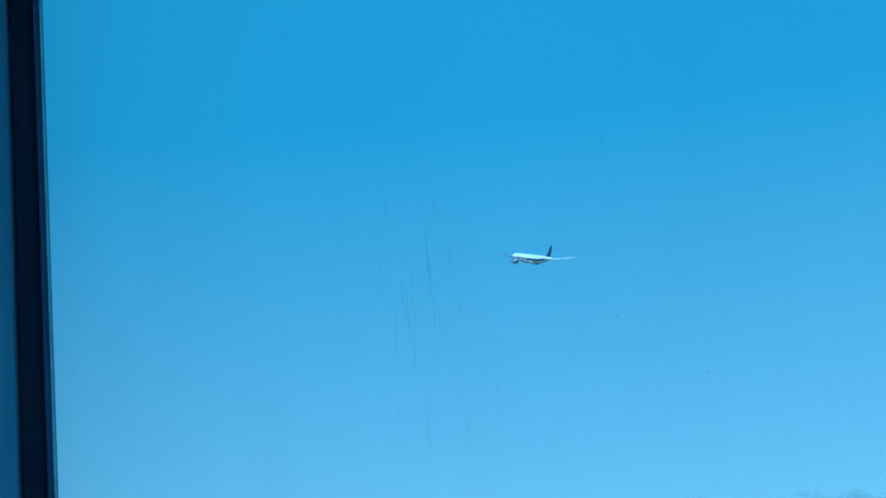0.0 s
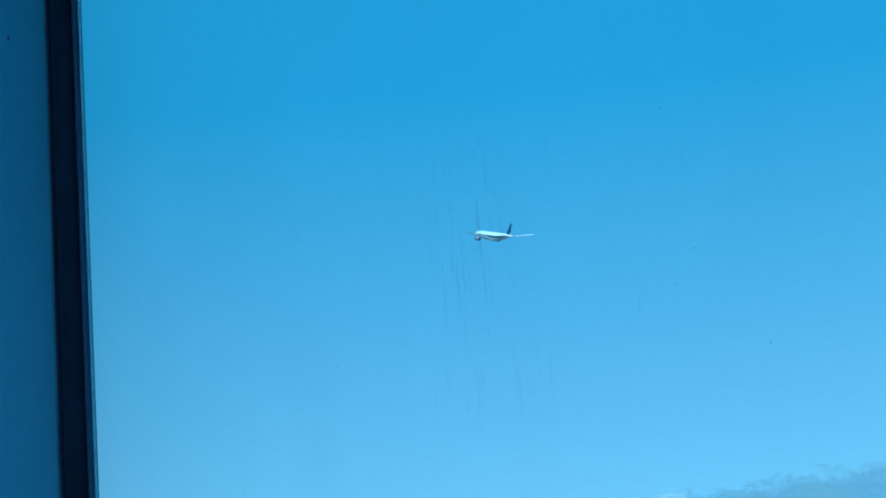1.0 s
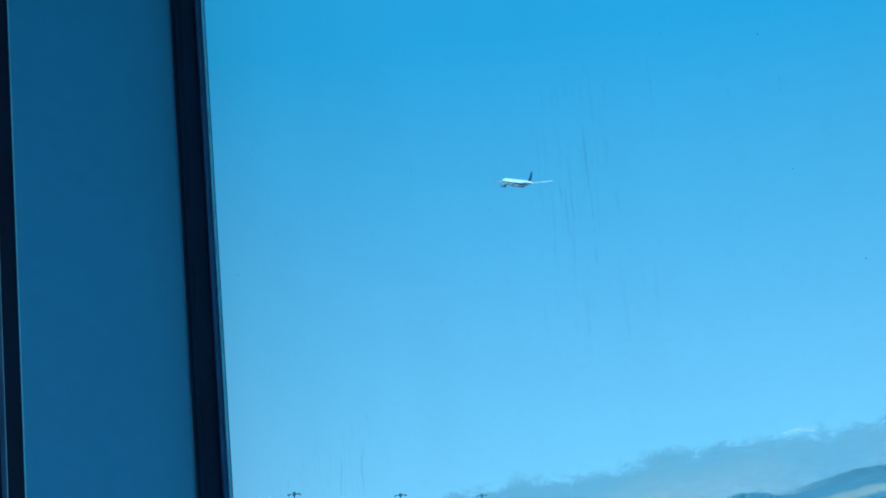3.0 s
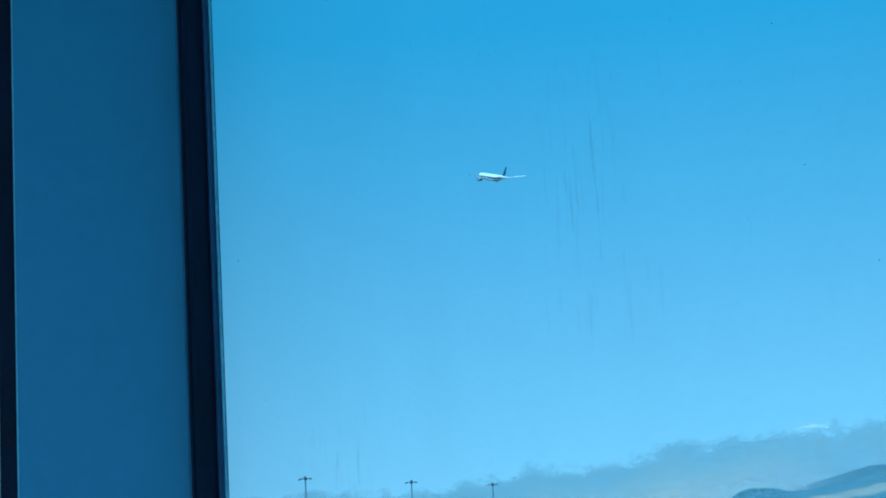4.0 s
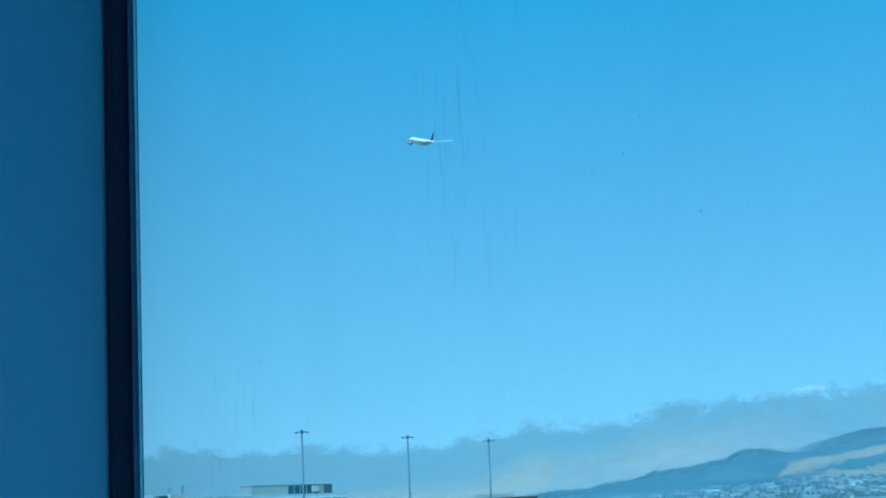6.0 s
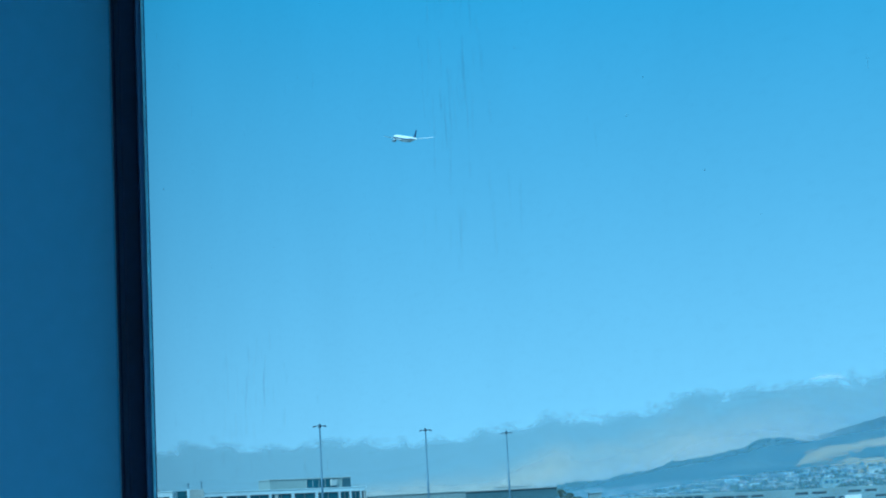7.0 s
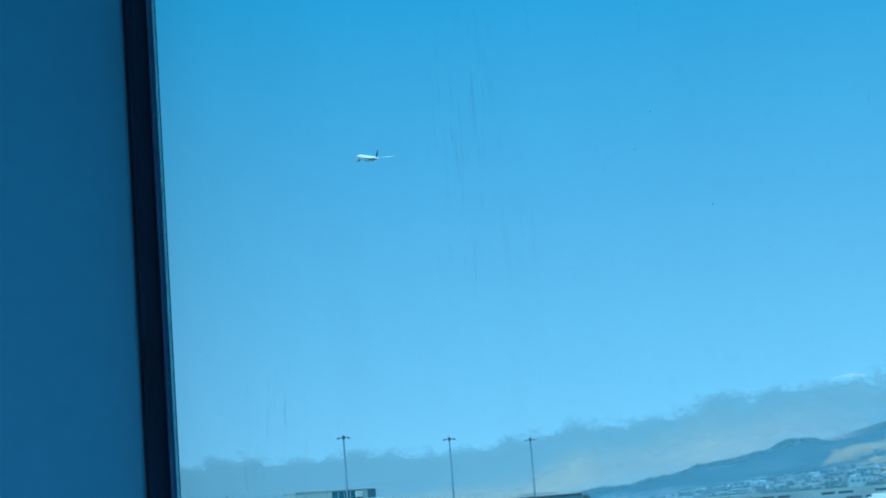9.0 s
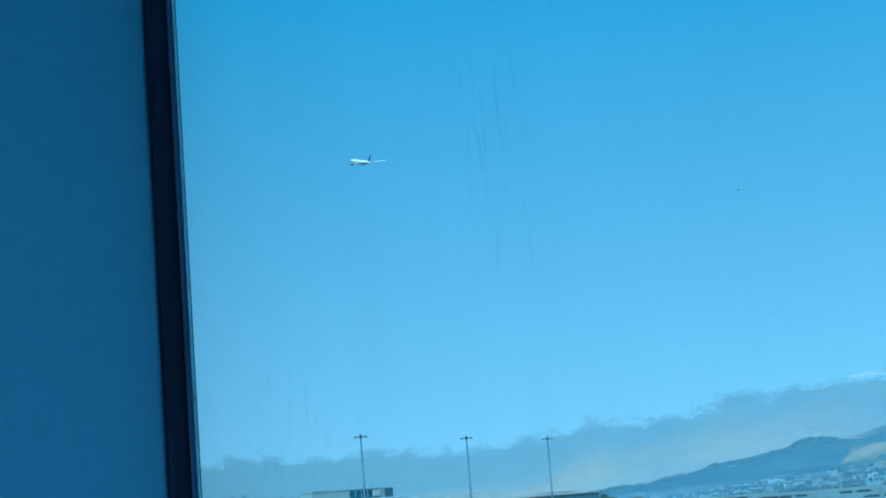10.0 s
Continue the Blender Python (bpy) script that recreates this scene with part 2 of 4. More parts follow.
# ---- the room and its window wall ----
# window space: x along the wall towards the viewer, y outwards, z up from the ground
WALL = pose(-0.409, 2.5, 0, 0, 0, -64.1)
FLOOR_Z, CEIL_Z = 8.4, 11.7


def setting(name, bm, material, label, m=WALL, smooth=False):
    return tagged(part(name, bm, material, None, "", smooth, m), label, "", "", "structure")


def room():
    # the room is unseen; its tones are chosen for the light they return
    setting("floor", box(-6, 9, -5.2, 0.12, FLOOR_Z - 0.25, FLOOR_Z), M["carpet"], "grey carpeted floor of the dim waiting room")
    setting("ceiling", box(-6, 9, -5.2, 0.12, CEIL_Z, CEIL_Z + 0.25), M["ceiling"], "dark grey-blue ceiling of the dim waiting room")
    # unseen windows added on the far side, above a sill, to light the room
    setting("wall_back_sill", box(-6, 9, -5.4, -5.2, FLOOR_Z, FLOOR_Z + 0.5), M["dark_wall"], "dark painted sill wall opposite the windows")
    setting("wall_back_head", box(-6, 9, -5.4, -5.2, CEIL_Z - 0.2, CEIL_Z), M["dark_wall"], "dark painted lintel opposite the windows")
    setting("wall_back_end", box(-6, -1.03, -5.36, -5.2, FLOOR_Z + 0.5, CEIL_Z - 0.2), M["dark_wall"], "unseen dark painted wall beside the added windows")
    for i in range(2, 6):
        setting("window_back_%d" % (i + 1), box(-6 + 2.5 * i + 0.03, -3.5 + 2.5 * i - 0.03, -5.304, -5.296, FLOOR_Z + 0.5, CEIL_Z - 0.2), M["glass"], "unseen blue tinted pane, added to let sun into the room")
        setting("window_back_post_%d" % (i + 1), box(-6.03 + 2.5 * i, -5.97 + 2.5 * i, -5.36, -5.24, FLOOR_Z + 0.5, CEIL_Z - 0.2), M["mullion"], "unseen dark post between the added panes")
    setting("wall_left", box(-6.2, -6, -5.2, 0.12, FLOOR_Z, CEIL_Z), M["dark_wall"], "dark painted end wall of the room")
    setting("wall_right", box(9, 9.2, -5.2, 0.12, FLOOR_Z, CEIL_Z), M["wall"], "pale painted end wall of the room")


def terminal():
    """The storeys under the room and the roof over it."""
    setting("wall_terminal", box(-6.2, 9.2, -5.4, 0.12, 0, FLOOR_Z - 0.25), M["concrete"], "concrete lower storeys of the terminal")
    setting("roof_terminal", box(-6.5, 9.5, -5.8, 0.5, CEIL_Z + 0.25, CEIL_Z + 0.6), M["concrete"], "flat roof of the terminal")


def mullion(x, facing):
    """A frame post whose glass side looks along facing (1: +x). x: its glass edge."""
    post = thing("window_mullion", WALL @ pose(x, 0, 0), "dark anodised aluminium window mullion with a pale sealant line",
                 "window frame", "window mullions", "structure")
    f = facing
    z0, z1 = FLOOR_Z, CEIL_Z

    def bar(name, xa, xb, ya, yb, mat, label="", bevel=0.0015):
        xa, xb = sorted((xa * f, xb * f))
        part(name, box(xa, xb, ya, yb, z0, z1, bevel), mat, post, label)
    bar("post", -0.052, -0.0030, -0.036, 0.0, M["mullion"], "", 0.003)
    bar("groove", -0.034, -0.031, -0.0375, -0.0355, M["mullion"])
    bar("glazing_bead", -0.0030, 0.0055, -0.0125, 0.0, M["bead"], "slim grey glazing bead")
    bar("rebate", 0.0055, 0.0085, -0.0065, 0.0, M["bead"])
    bar("gasket", 0.0085, 0.0115, -0.0062, -0.0024, M["gasket"], "thin sealant line with caught sky light put into its colour")
    # highlight of the post's bevelled corner, painted as a pale strip
    bar("arris_glint", -0.0527, -0.0510, -0.0368, -0.0345, M["glint"], "bevel highlight on the post arris, put into a thin pale strip", 0.0004)
    return post


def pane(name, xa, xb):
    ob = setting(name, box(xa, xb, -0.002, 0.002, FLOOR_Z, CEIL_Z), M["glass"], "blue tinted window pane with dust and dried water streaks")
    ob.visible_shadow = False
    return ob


COVER = WALL @ pose(-0.0525, -0.036, 0)          # inner corner of the post, where the column cover begins
COVER = pose(COVER.translation.x, COVER.translation.y, 0)
COVER_W = 0.2465


def window_wall():
    mullion(0.0, 1)
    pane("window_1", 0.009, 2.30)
    mullion(2.355, 1)
    pane("window_2", 2.364, 4.65)
    mullion(4.705, 1)
    pane("window_3", 4.714, 7.0)
    setting("wall_window_right", box(7.0, 9.0, -0.02, 0.12, FLOOR_Z, CEIL_Z), M["wall"], "pale wall at the end of the window row")
    setting("wall_window_left", box(-6.0, -0.056, -0.015, 0.0, FLOOR_Z, CEIL_Z), M["wall"], "pale wall behind the column")
    panel = thing("column_cover", COVER, "flat blue painted metal column cover between two dark mullions", "column", "", "structure")
    part("sheet", box(-COVER_W, -0.0008, 0.0, 0.012, FLOOR_Z, CEIL_Z, 0.002), M["panel"], panel)
    # light caught by the cover's bevelled edge, painted as a pale strip
    part("cover_glint", box(-COVER_W, -COVER_W + 0.0022, -0.0012, -0.0002, FLOOR_Z, CEIL_Z), M["gasket"], panel, "bevel highlight on the cover edge, put into a thin pale strip")
    part("scuff_mark", box(-0.0555, -0.0535, -0.0008, -0.0002, EYE + 0.937, EYE + 0.944), M["mark"], panel, "small dark scuff on the cover")
    far = thing("window_mullion", COVER @ pose(-COVER_W, 0, 0), "dark anodised aluminium mullion beside the column cover", "window frame", "window mullions", "structure")
    part("post", box(-0.026, -0.0005, 0.003, 0.09, FLOOR_Z, CEIL_Z, 0.002), M["mullion"], far)
    part("glazing_bead", box(-0.0275, -0.026, 0.006, 0.08, FLOOR_Z, CEIL_Z), M["gasket"], far, "pale sealant line")
    part("rebate", box(-0.036, -0.0275, 0.009, 0.08, FLOOR_Z, CEIL_Z), M["bead"], far)
    part("outer_post", box(-0.075, -0.036, 0.004, 0.09, FLOOR_Z, CEIL_Z, 0.002), M["mullion"], far)


room()
terminal()
window_wall()


# ---- ground, hills, cloud ----
def lerp(x, table):
    xs = [a for a, _ in table]
    ys = [b for _, b in table]
    return np.interp(x, xs, ys)


def hill(name, dist, depth, table, rough, material, label, seed, step=0.0025):
    """A ridge dist ahead with the given skyline (sideways slope, upward slope), falling away to the front over depth."""
    sx = np.arange(table[0][0], table[-1][0] + 1e-6, step)
    top = EYE + dist * lerp(sx, table)
    rows = 42
    verts, faces = [], []
    for j in range(rows + 8):
        f = j / (rows - 1)                       # 0 foot, 1 ridge, past 1 the far side
        y = dist - depth + depth * f
        up = math.sin(min(f, 1) * math.pi / 2) ** 1.35 if f <= 1 else max(0.0, 1 - (f - 1) * 2.2)
        for i, s in enumerate(sx):
            x = s * dist
            v = Vector((x * 0.004, y * 0.004, seed))
            n1 = noise.fractal(v, 1.0, 2.0, 4) * 0.10 * (1 - up * 0.85)
            n2 = noise.noise(Vector((x * 0.035, y * 0.035, seed + 3.0))) * rough + noise.noise(Vector((x * 0.09, y * 0.09, seed))) * rough * 0.6
            verts.append((x, y, max(-3.0, top[i] * up * (1 + n1) + n2 * min(1, up * 3))))
    w = len(sx)
    for j in range(rows + 7):
        for i in range(w - 1):
            a = j * w + i
            faces.append((a, a + 1, a + 1 + w, a + w))
    me = bpy.data.meshes.new(name)
    me.from_pydata(verts, [], faces)
    me.materials.append(material)
    me.polygons.foreach_set("use_smooth", [True] * len(me.polygons))
    return tagged(new(name, me), label, "hill", "", "structure")


setting("ground", box(-4900, 4900, -4900, 4900, -2, 0), M["ground"], "flat dry ground that reaches the hills", Matrix())

WOOD_RIDGE = [(-0.06, -0.0046), (-0.02, 0.0064), (0.0267, 0.0169), (0.0378, 0.0187), (0.0504, 0.0192), (0.0599, 0.0196), (0.0695, 0.022),
              (0.079, 0.0224), (0.095, 0.0269), (0.1156, 0.0293), (0.1362, 0.0326), (0.1428, 0.0363), (0.1491, 0.0375), (0.1569, 0.0362),
              (0.166, 0.0350), (0.175, 0.0352), (0.185, 0.0378), (0.195, 0.0406), (0.21, 0.0452), (0.26, 0.0485), (0.4, 0.052)]
GRASS_RIDGE = [(0.09, 0.0), (0.13, 0.010), (0.1533, 0.0207), (0.1611, 0.0255), (0.1688, 0.0303), (0.1773, 0.0326), (0.1952, 0.0334), (0.2037, 0.0351),
               (0.2112, 0.0373), (0.26, 0.042), (0.40, 0.048)]
FAR_RIDGE = [(0.10, 0.012), (0.14, 0.030), (0.1646, 0.0368), (0.1805, 0.0392), (0.1901, 0.0418), (0.2118, 0.0472), (0.243, 0.0495), (0.30, 0.053), (0.42, 0.056)]


def slope_cover():
    """Dry grass with scrub: closed scrub at the foot of the slope, thinning out to bare grass upwards and eastwards."""
    m = M["grass"]
    n, k = m.node_tree.nodes, m.node_tree.links
    b = n["Principled BSDF"]
    grass = b.inputs["Base Color"].links[0].from_socket
    geo = n.new("ShaderNodeNewGeometry")
    sep = n.new("ShaderNodeSeparateXYZ")
    patch = n.new("ShaderNodeTexNoise")
    patch.inputs["Scale"].default_value = 0.016
    patch.inputs["Detail"].default_value = 7
    patch.inputs["Roughness"].default_value = 0.65
    lift_up = n.new("ShaderNodeMath")
    lift_up.operation = "MULTIPLY_ADD"
    lift_up.inputs[1].default_value = 90.0
    ramp = n.new("ShaderNodeMapRange")
    ramp.interpolation_type = "SMOOTHSTEP"
    for i, value in ((1, 190.0), (2, 226.0)):
        ramp.inputs[i].default_value = value
    mix = n.new("ShaderNodeMix")
    mix.data_type = "RGBA"
    mix.inputs[6].default_value = (0.075, 0.085, 0.055, 1)
    k.new(geo.outputs["Position"], sep.inputs[0])
    k.new(geo.outputs["Position"], patch.inputs["Vector"])
    k.new(patch.outputs[0], lift_up.inputs[0])
    east = n.new("ShaderNodeMath")
    east.operation = "MULTIPLY_ADD"
    east.inputs[1].default_value = 0.22
    k.new(sep.outputs[0], east.inputs[0])
    k.new(sep.outputs[2], east.inputs[2])
    k.new(east.outputs[0], lift_up.inputs[2])
    k.new(lift_up.outputs[0], ramp.inputs[0])
    k.new(ramp.outputs[0], mix.inputs[0])
    k.new(grass, mix.inputs[7])
    k.new(mix.outputs[2], b.inputs["Base Color"])


slope_cover()
hill("hill_wooded", 3300, 1300, WOOD_RIDGE, 3.2, M["woods"], "dark wooded hillside ridge in morning haze", 1.0)
hill("hill_grassy", 2800, 800, GRASS_RIDGE, 2.6, M["grass"], "dry golden grass slope with scrub below the far ridge", 5.0)
hill("hill_far", 4300, 600, FAR_RIDGE, 3.0, M["woods"], "far hazy wooded ridge under the cloud bank", 9.0)


def sheet(name, dist, table, foot, material, label, category="cloud"):
    """A standing sheet with a given upper outline; v runs from foot to top."""
    sx = np.arange(table[0][0], table[-1][0] + 1e-6, 0.004)
    top = lerp(sx, table)
    bm = bmesh.new()
    uv = bm.loops.layers.uv.new("uv")
    cols = []
    for s, t in zip(sx, top):
        cols.append((bm.verts.new((s * dist, dist, EYE + foot * dist)), bm.verts.new((s * dist, dist, EYE + t * dist)), s))
    for a, b in zip(cols, cols[1:]):
        fc = bm.faces.new((a[0], b[0], b[1], a[1]))
        for lp, c in zip(fc.loops, ((a[2], 0), (b[2], 0), (b[2], 1), (a[2], 1))):
            lp[uv].uv = c
    ob = part(name, bm, material)
    ob.visible_shadow = False
    return tagged(ob, label, category, "", "stuff")


CLOUD_TOP = [(-0.30, 0.054), (-0.1976, 0.0506), (-0.1607, 0.0522), (-0.1448, 0.0491), (-0.1161, 0.0485), (-0.0873, 0.0502), (-0.0621, 0.0457),
             (-0.0366, 0.0466), (-0.0141, 0.0511), (0.0017, 0.0509), (0.0177, 0.0542), (0.0292, 0.0611), (0.0432, 0.056),
             (0.059, 0.0561), (0.0781, 0.0582), (0.0942, 0.0627), (0.1105, 0.0692), (0.1291, 0.0656), (0.1547, 0.07),
             (0.1831, 0.0706), (0.214, 0.0745), (0.247, 0.0773), (0.2628, 0.08), (0.30, 0.081), (0.36, 0.083), (0.42, 0.085)]
M["cloud"] = veil("cloud_bank", (0.205, 0.345, 0.41), 0.88, 0.013, (1, 1, 1.6), 0.001, 1.075, 0.13, 0.35)
M["fog"] = veil("pale_fog", (0.49, 0.46, 0.415), 0.90, 0.004, (1, 1, 1.6), 0.001, 1.08, 0.5, 0.5)
# aerial haze before the hills, put into the colour of a standing sheet
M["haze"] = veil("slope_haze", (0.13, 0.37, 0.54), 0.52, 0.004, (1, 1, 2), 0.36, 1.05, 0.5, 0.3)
cloud = sheet("cloud_bank", 4700, [(s, z + 0.010) for s, z in CLOUD_TOP], 0.0, M["cloud"], "grey-blue bank of low cloud with a ragged top over the hills")
sheet("fog_bank", 4550, [(s, z * (0.62 + min(0.54, max(0.0, s + 0.10) * 2.7))) for s, z in CLOUD_TOP], 0.0, M["fog"], "pale fog below the cloud bank", "fog")
M["ridge_fog"] = veil("ridge_fog", (0.57, 0.47, 0.40), 0.82, 0.004, (1, 1, 1.6), 0.001, 1.05, 0.55, 0.3)
sheet("ridge_fog", 4150, [(0.0, 0.002), (0.06, 0.03), (0.11, 0.058), (0.15, 0.070), (0.166, 0.069), (0.178, 0.064), (0.19, 0.057), (0.21, 0.052), (0.26, 0.051), (0.42, 0.05)], 0.0,
      M["ridge_fog"], "pale fog rolling down over the far ridge", "fog")
M["puff"] = veil("white_puff", (0.62, 0.66, 0.68), 0.75, 0.03, (1, 1, 1.5), 0.4, 1.0, 0.7, 0.6)
sheet("cloud_puff", 4660, [(0.1765, 0.0715), (0.181, 0.0745), (0.187, 0.0772), (0.193, 0.0760), (0.1985, 0.0720)], 0.0695, M["puff"], "small white puff over the cloud bank")
# likewise a bluish sheet painted as the haze of the air
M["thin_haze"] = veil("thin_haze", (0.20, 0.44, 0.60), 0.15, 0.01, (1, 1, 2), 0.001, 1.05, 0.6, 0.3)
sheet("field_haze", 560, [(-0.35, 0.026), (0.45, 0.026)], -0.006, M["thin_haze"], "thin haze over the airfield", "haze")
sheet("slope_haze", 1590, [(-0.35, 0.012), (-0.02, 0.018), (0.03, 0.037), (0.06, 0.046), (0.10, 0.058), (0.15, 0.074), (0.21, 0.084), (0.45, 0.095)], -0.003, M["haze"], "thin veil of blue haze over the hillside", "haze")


# ---- light masts ----
def light_mast(x, y, top):
    mast = thing("light_mast", pose(x, y, 0), "tall galvanised light mast with a cross of floodlights", "light mast", "high light masts")
    part("pole", tube(0, 0, 0, top - 0.4, 0.30, 0.13, 12), M["pole"], mast, "", True)
    part("base_plate", box(-0.5, 0.5, -0.5, 0.5, 0, 0.25, 0.04), M["pole"], mast)
    part("head_ring", rings([circle(0, 0, top - 0.70, 0.22, 12), circle(0, 0, top - 0.6, 0.30, 12), circle(0, 0, top - 0.25, 0.30, 12), circle(0, 0, top, 0.12, 12)]), M["lamp"], mast)
    part("crossarm", box(-1.15, 1.15, -0.06, 0.06, top - 0.48, top - 0.36, 0.01), M["lamp"], mast)
    part("crossarm", box(-0.06, 0.06, -1.15, 1.15, top - 0.52, top - 0.40, 0.01), M["lamp"], mast)
    lamp = rings([[(-0.36, -0.2, -0.12), (0.36, -0.2, -0.12), (0.36, 0.2, -0.12), (-0.36, 0.2, -0.12)],
                  [(-0.30, -0.16, 0.10), (0.30, -0.16, 0.10), (0.30, 0.16, 0.10), (-0.30, 0.16, 0.10)],
                  [(-0.14, -0.1, 0.16), (0.14, -0.1, 0.16), (0.14, 0.1, 0.16), (-0.14, 0.1, 0.16)]])
    me = finish(lamp, "floodlight", M["lamp"])
    for dx, dy, rz, tilt in ((-0.95, 0, 0, -14), (0.95, 0, 0, 14), (0, -0.95, 90, -14), (0, 0.95, 90, 14)):
        ob = new("floodlight", me)
        ob.parent = mast
        ob.matrix_basis = pose(dx, dy, top - 0.50, 0, tilt if rz == 0 else 0, rz)
    return mast


for sx, d, sz in ((-0.0990, 332, 0.0607), (-0.0397, 366, 0.0551), (0.0055, 394, 0.0511)):
    light_mast(sx * d, d, EYE + sz * d)


# ---- airliner ----
def aerofoil(le, chord, thick, up, side):
    """A closed wing section: leading edge (x, y, z), chord backwards along -y."""
    x, y, z = le
    pts = []
    for f, h in ((0, 0), (0.04, 0.32), (0.15, 0.5), (0.4, 0.5), (0.7, 0.28), (1, 0.02)):
        pts.append((x, y - f * chord, z + h * thick * chord))
    for f, h in ((0.7, -0.2), (0.4, -0.38), (0.15, -0.36), (0.04, -0.22)):
        pts.append((x, y - f * chord, z + h * thick * chord))
    return pts


def airliner(m):
    jet = thing("airliner", m, "white twin-engine wide-body airliner with a navy tail climbing away", "airplane")
    L, R = 73.0, 3.1
    # stations: distance back from the nose, radius, centre height
    st = [(0.0, 0.05, -0.9), (0.5, 0.75, -0.8), (1.5, 1.4, -0.6), (3.2, 2.1, -0.35), (5.5, 2.7, -0.12), (8.5, 3.05, 0.0), (12, R, 0),
          (30, R, 0), (46, R, 0), (52, 2.9, 0.2), (57, 2.45, 0.6), (62, 1.8, 1.05), (67, 1.05, 1.45), (71, 0.5, 1.7), (73, 0.15, 1.75)]
    nose = 35.0
    n = 28

    def ring_at(s, r, z, a0, a1, k, grow=0.0):
        return [((r + grow) * math.sin(a0 + (a1 - a0) * i / k), nose - s, z + (r + grow) * math.cos(a0 + (a1 - a0) * i / k)) for i in range(k + 1)]
    bm = rings([ring_at(s, r, z, 0, 2 * math.pi, n)[:-1] for s, r, z in st])
    part("fuselage", bm, M["white_skin"], jet, "white painted fuselage", True)

    def skin(name, a0, a1, s0, s1, mat, label):
        b = bmesh.new()
        loops = []
        for (s, r, z) in st:
            if s0 <= s <= s1:
                loops.append([b.verts.new(p) for p in ring_at(s, r, z, a0, a1, 8, 0.07)])
        for p, q in zip(loops, loops[1:]):
            for i in range(8):
                b.faces.new((p[i], p[i + 1], q[i + 1], q[i]))
        part(name, b, mat, jet, label, True)
    skin("belly", radians(122), radians(238), 1.4, 69, M["belly_skin"], "pale grey belly")
    for sgn in (1, -1):
        skin("cheatline", sgn * radians(84), sgn * radians(118), 3.0, 66, M["navy_skin"], "navy stripe along the fuselage side")
    part("windscreen", box(-1.2, 1.2, nose - 3.0, nose - 2.4, 0.75, 1.25, 0.1), M["dark_metal"], jet, "dark cockpit windows")
    # wings
    for sgn in (1, -1):
        secs = []
        for f, x, le, ch, th, z in ((0, 1.5, 13.0, 13.5, 0.15, -1.9), (0.1, 3.2, 11.2, 12.2, 0.15, -1.75), (0.33, 10.2, 4.6, 8.2, 0.13, -0.75), (0.66, 20.5, -2.4, 5.4, 0.13, 0.9),
                                     (0.9, 28.2, -8.0, 3.8, 0.18, 2.1), (0.97, 31.0, -10.6, 2.6, 0.18, 2.7), (1, 32.4, -13.2, 0.9, 0.16, 3.1)):
            secs.append(aerofoil((sgn * x, le, z), ch, th, 1, sgn))
        part("wing", rings(secs), M["wing_skin"], jet, "swept wing bent upwards", True)
        # flap track fairings
        for x, y, z in ((7.5, -4.6, -1.35), (13.0, -5.2, -0.35), (18.5, -6.6, 0.45)):
            part("flap_fairing", rings([circle(sgn * x, y + 3.4, z, 0.08, 8, "y"), circle(sgn * x, y + 1.5, z - 0.1, 0.38, 8, "y"), circle(sgn * x, y - 1.2, z - 0.15, 0.3, 8, "y"), circle(sgn * x, y - 3.2, z, 0.05, 8, "y")]),
                 M["wing_skin"], jet, "", True)
        # engine
        ex, ez = sgn * 9.6, -3.15
        eng = part("engine", rings([circle(ex, y, ez, r, 20, "y") for y, r in ((13.2, 1.62), (12.9, 1.86), (11.0, 2.02), (8.6, 1.95), (6.6, 1.6), (6.2, 1.35))]), M["engine_skin"], jet, "large dark grey engine cowling", True)
        part("intake_lip", rings([circle(ex, y, ez, r, 20, "y") for y, r in ((13.25, 1.60), (13.4, 1.75), (13.2, 1.88), (12.85, 1.90))], None, False), M["bead"], eng, "bare metal intake lip", True)
        part("exhaust_cone", rings([circle(ex, y, ez, r, 14, "y") for y, r in ((6.6, 1.1), (5.2, 0.9), (3.6, 0.15))]), M["dark_metal"], eng, "", True)
        part("pylon", rings([[(ex - 0.22, 11.0, ez + 1.9), (ex + 0.22, 11.0, ez + 1.9), (ex + 0.22, 5.4, ez + 1.2), (ex - 0.22, 5.4, ez + 1.2)],
                             [(ex - 0.2, 8.2, -0.7), (ex + 0.2, 8.2, -0.7), (ex + 0.2, 0.8, -0.9), (ex - 0.2, 0.8, -0.9)]]), M["wing_skin"], eng)
        # tailplane
        part("tailplane", rings([aerofoil((sgn * 0.8, -25.0, 1.3), 7.0, 0.10, 1, sgn), aerofoil((sgn * 10.8, -32.6, 2.4), 2.3, 0.09, 1, sgn)]), M["wing_skin"], jet, "", True)
    # fin

    def fin_section(y, z, chord, t):
        return [(0, y, z), (t, y - chord * 0.25, z), (t, y - chord * 0.6, z), (0, y - chord, z), (-t, y - chord * 0.6, z), (-t, y - chord * 0.25, z)]
    part("tail_fin", rings([fin_section(-21.0, 1.9, 11.0, 0.42), fin_section(-25.0, 3.4, 7.6, 0.42), fin_section(-27.6, 5.4, 6.0, 0.36), fin_section(-32.0, 11.4, 3.2, 0.2), fin_section(-32.7, 11.9, 2.3, 0.1)]), M["navy_skin"], jet, "navy painted tail fin", True)
    part("wing_box", rings([circle(0, y, -2.1, r, 16, "y", 0.75) for y, r in ((16, 0.4), (13.5, 2.2), (8, 2.9), (-4, 2.9), (-9, 2.0), (-12, 0.4))]), M["belly_skin"], jet, "pale grey wing fairing", True)
    return jet


jet = airliner(pose(182.6, 1366.7, 323.1))


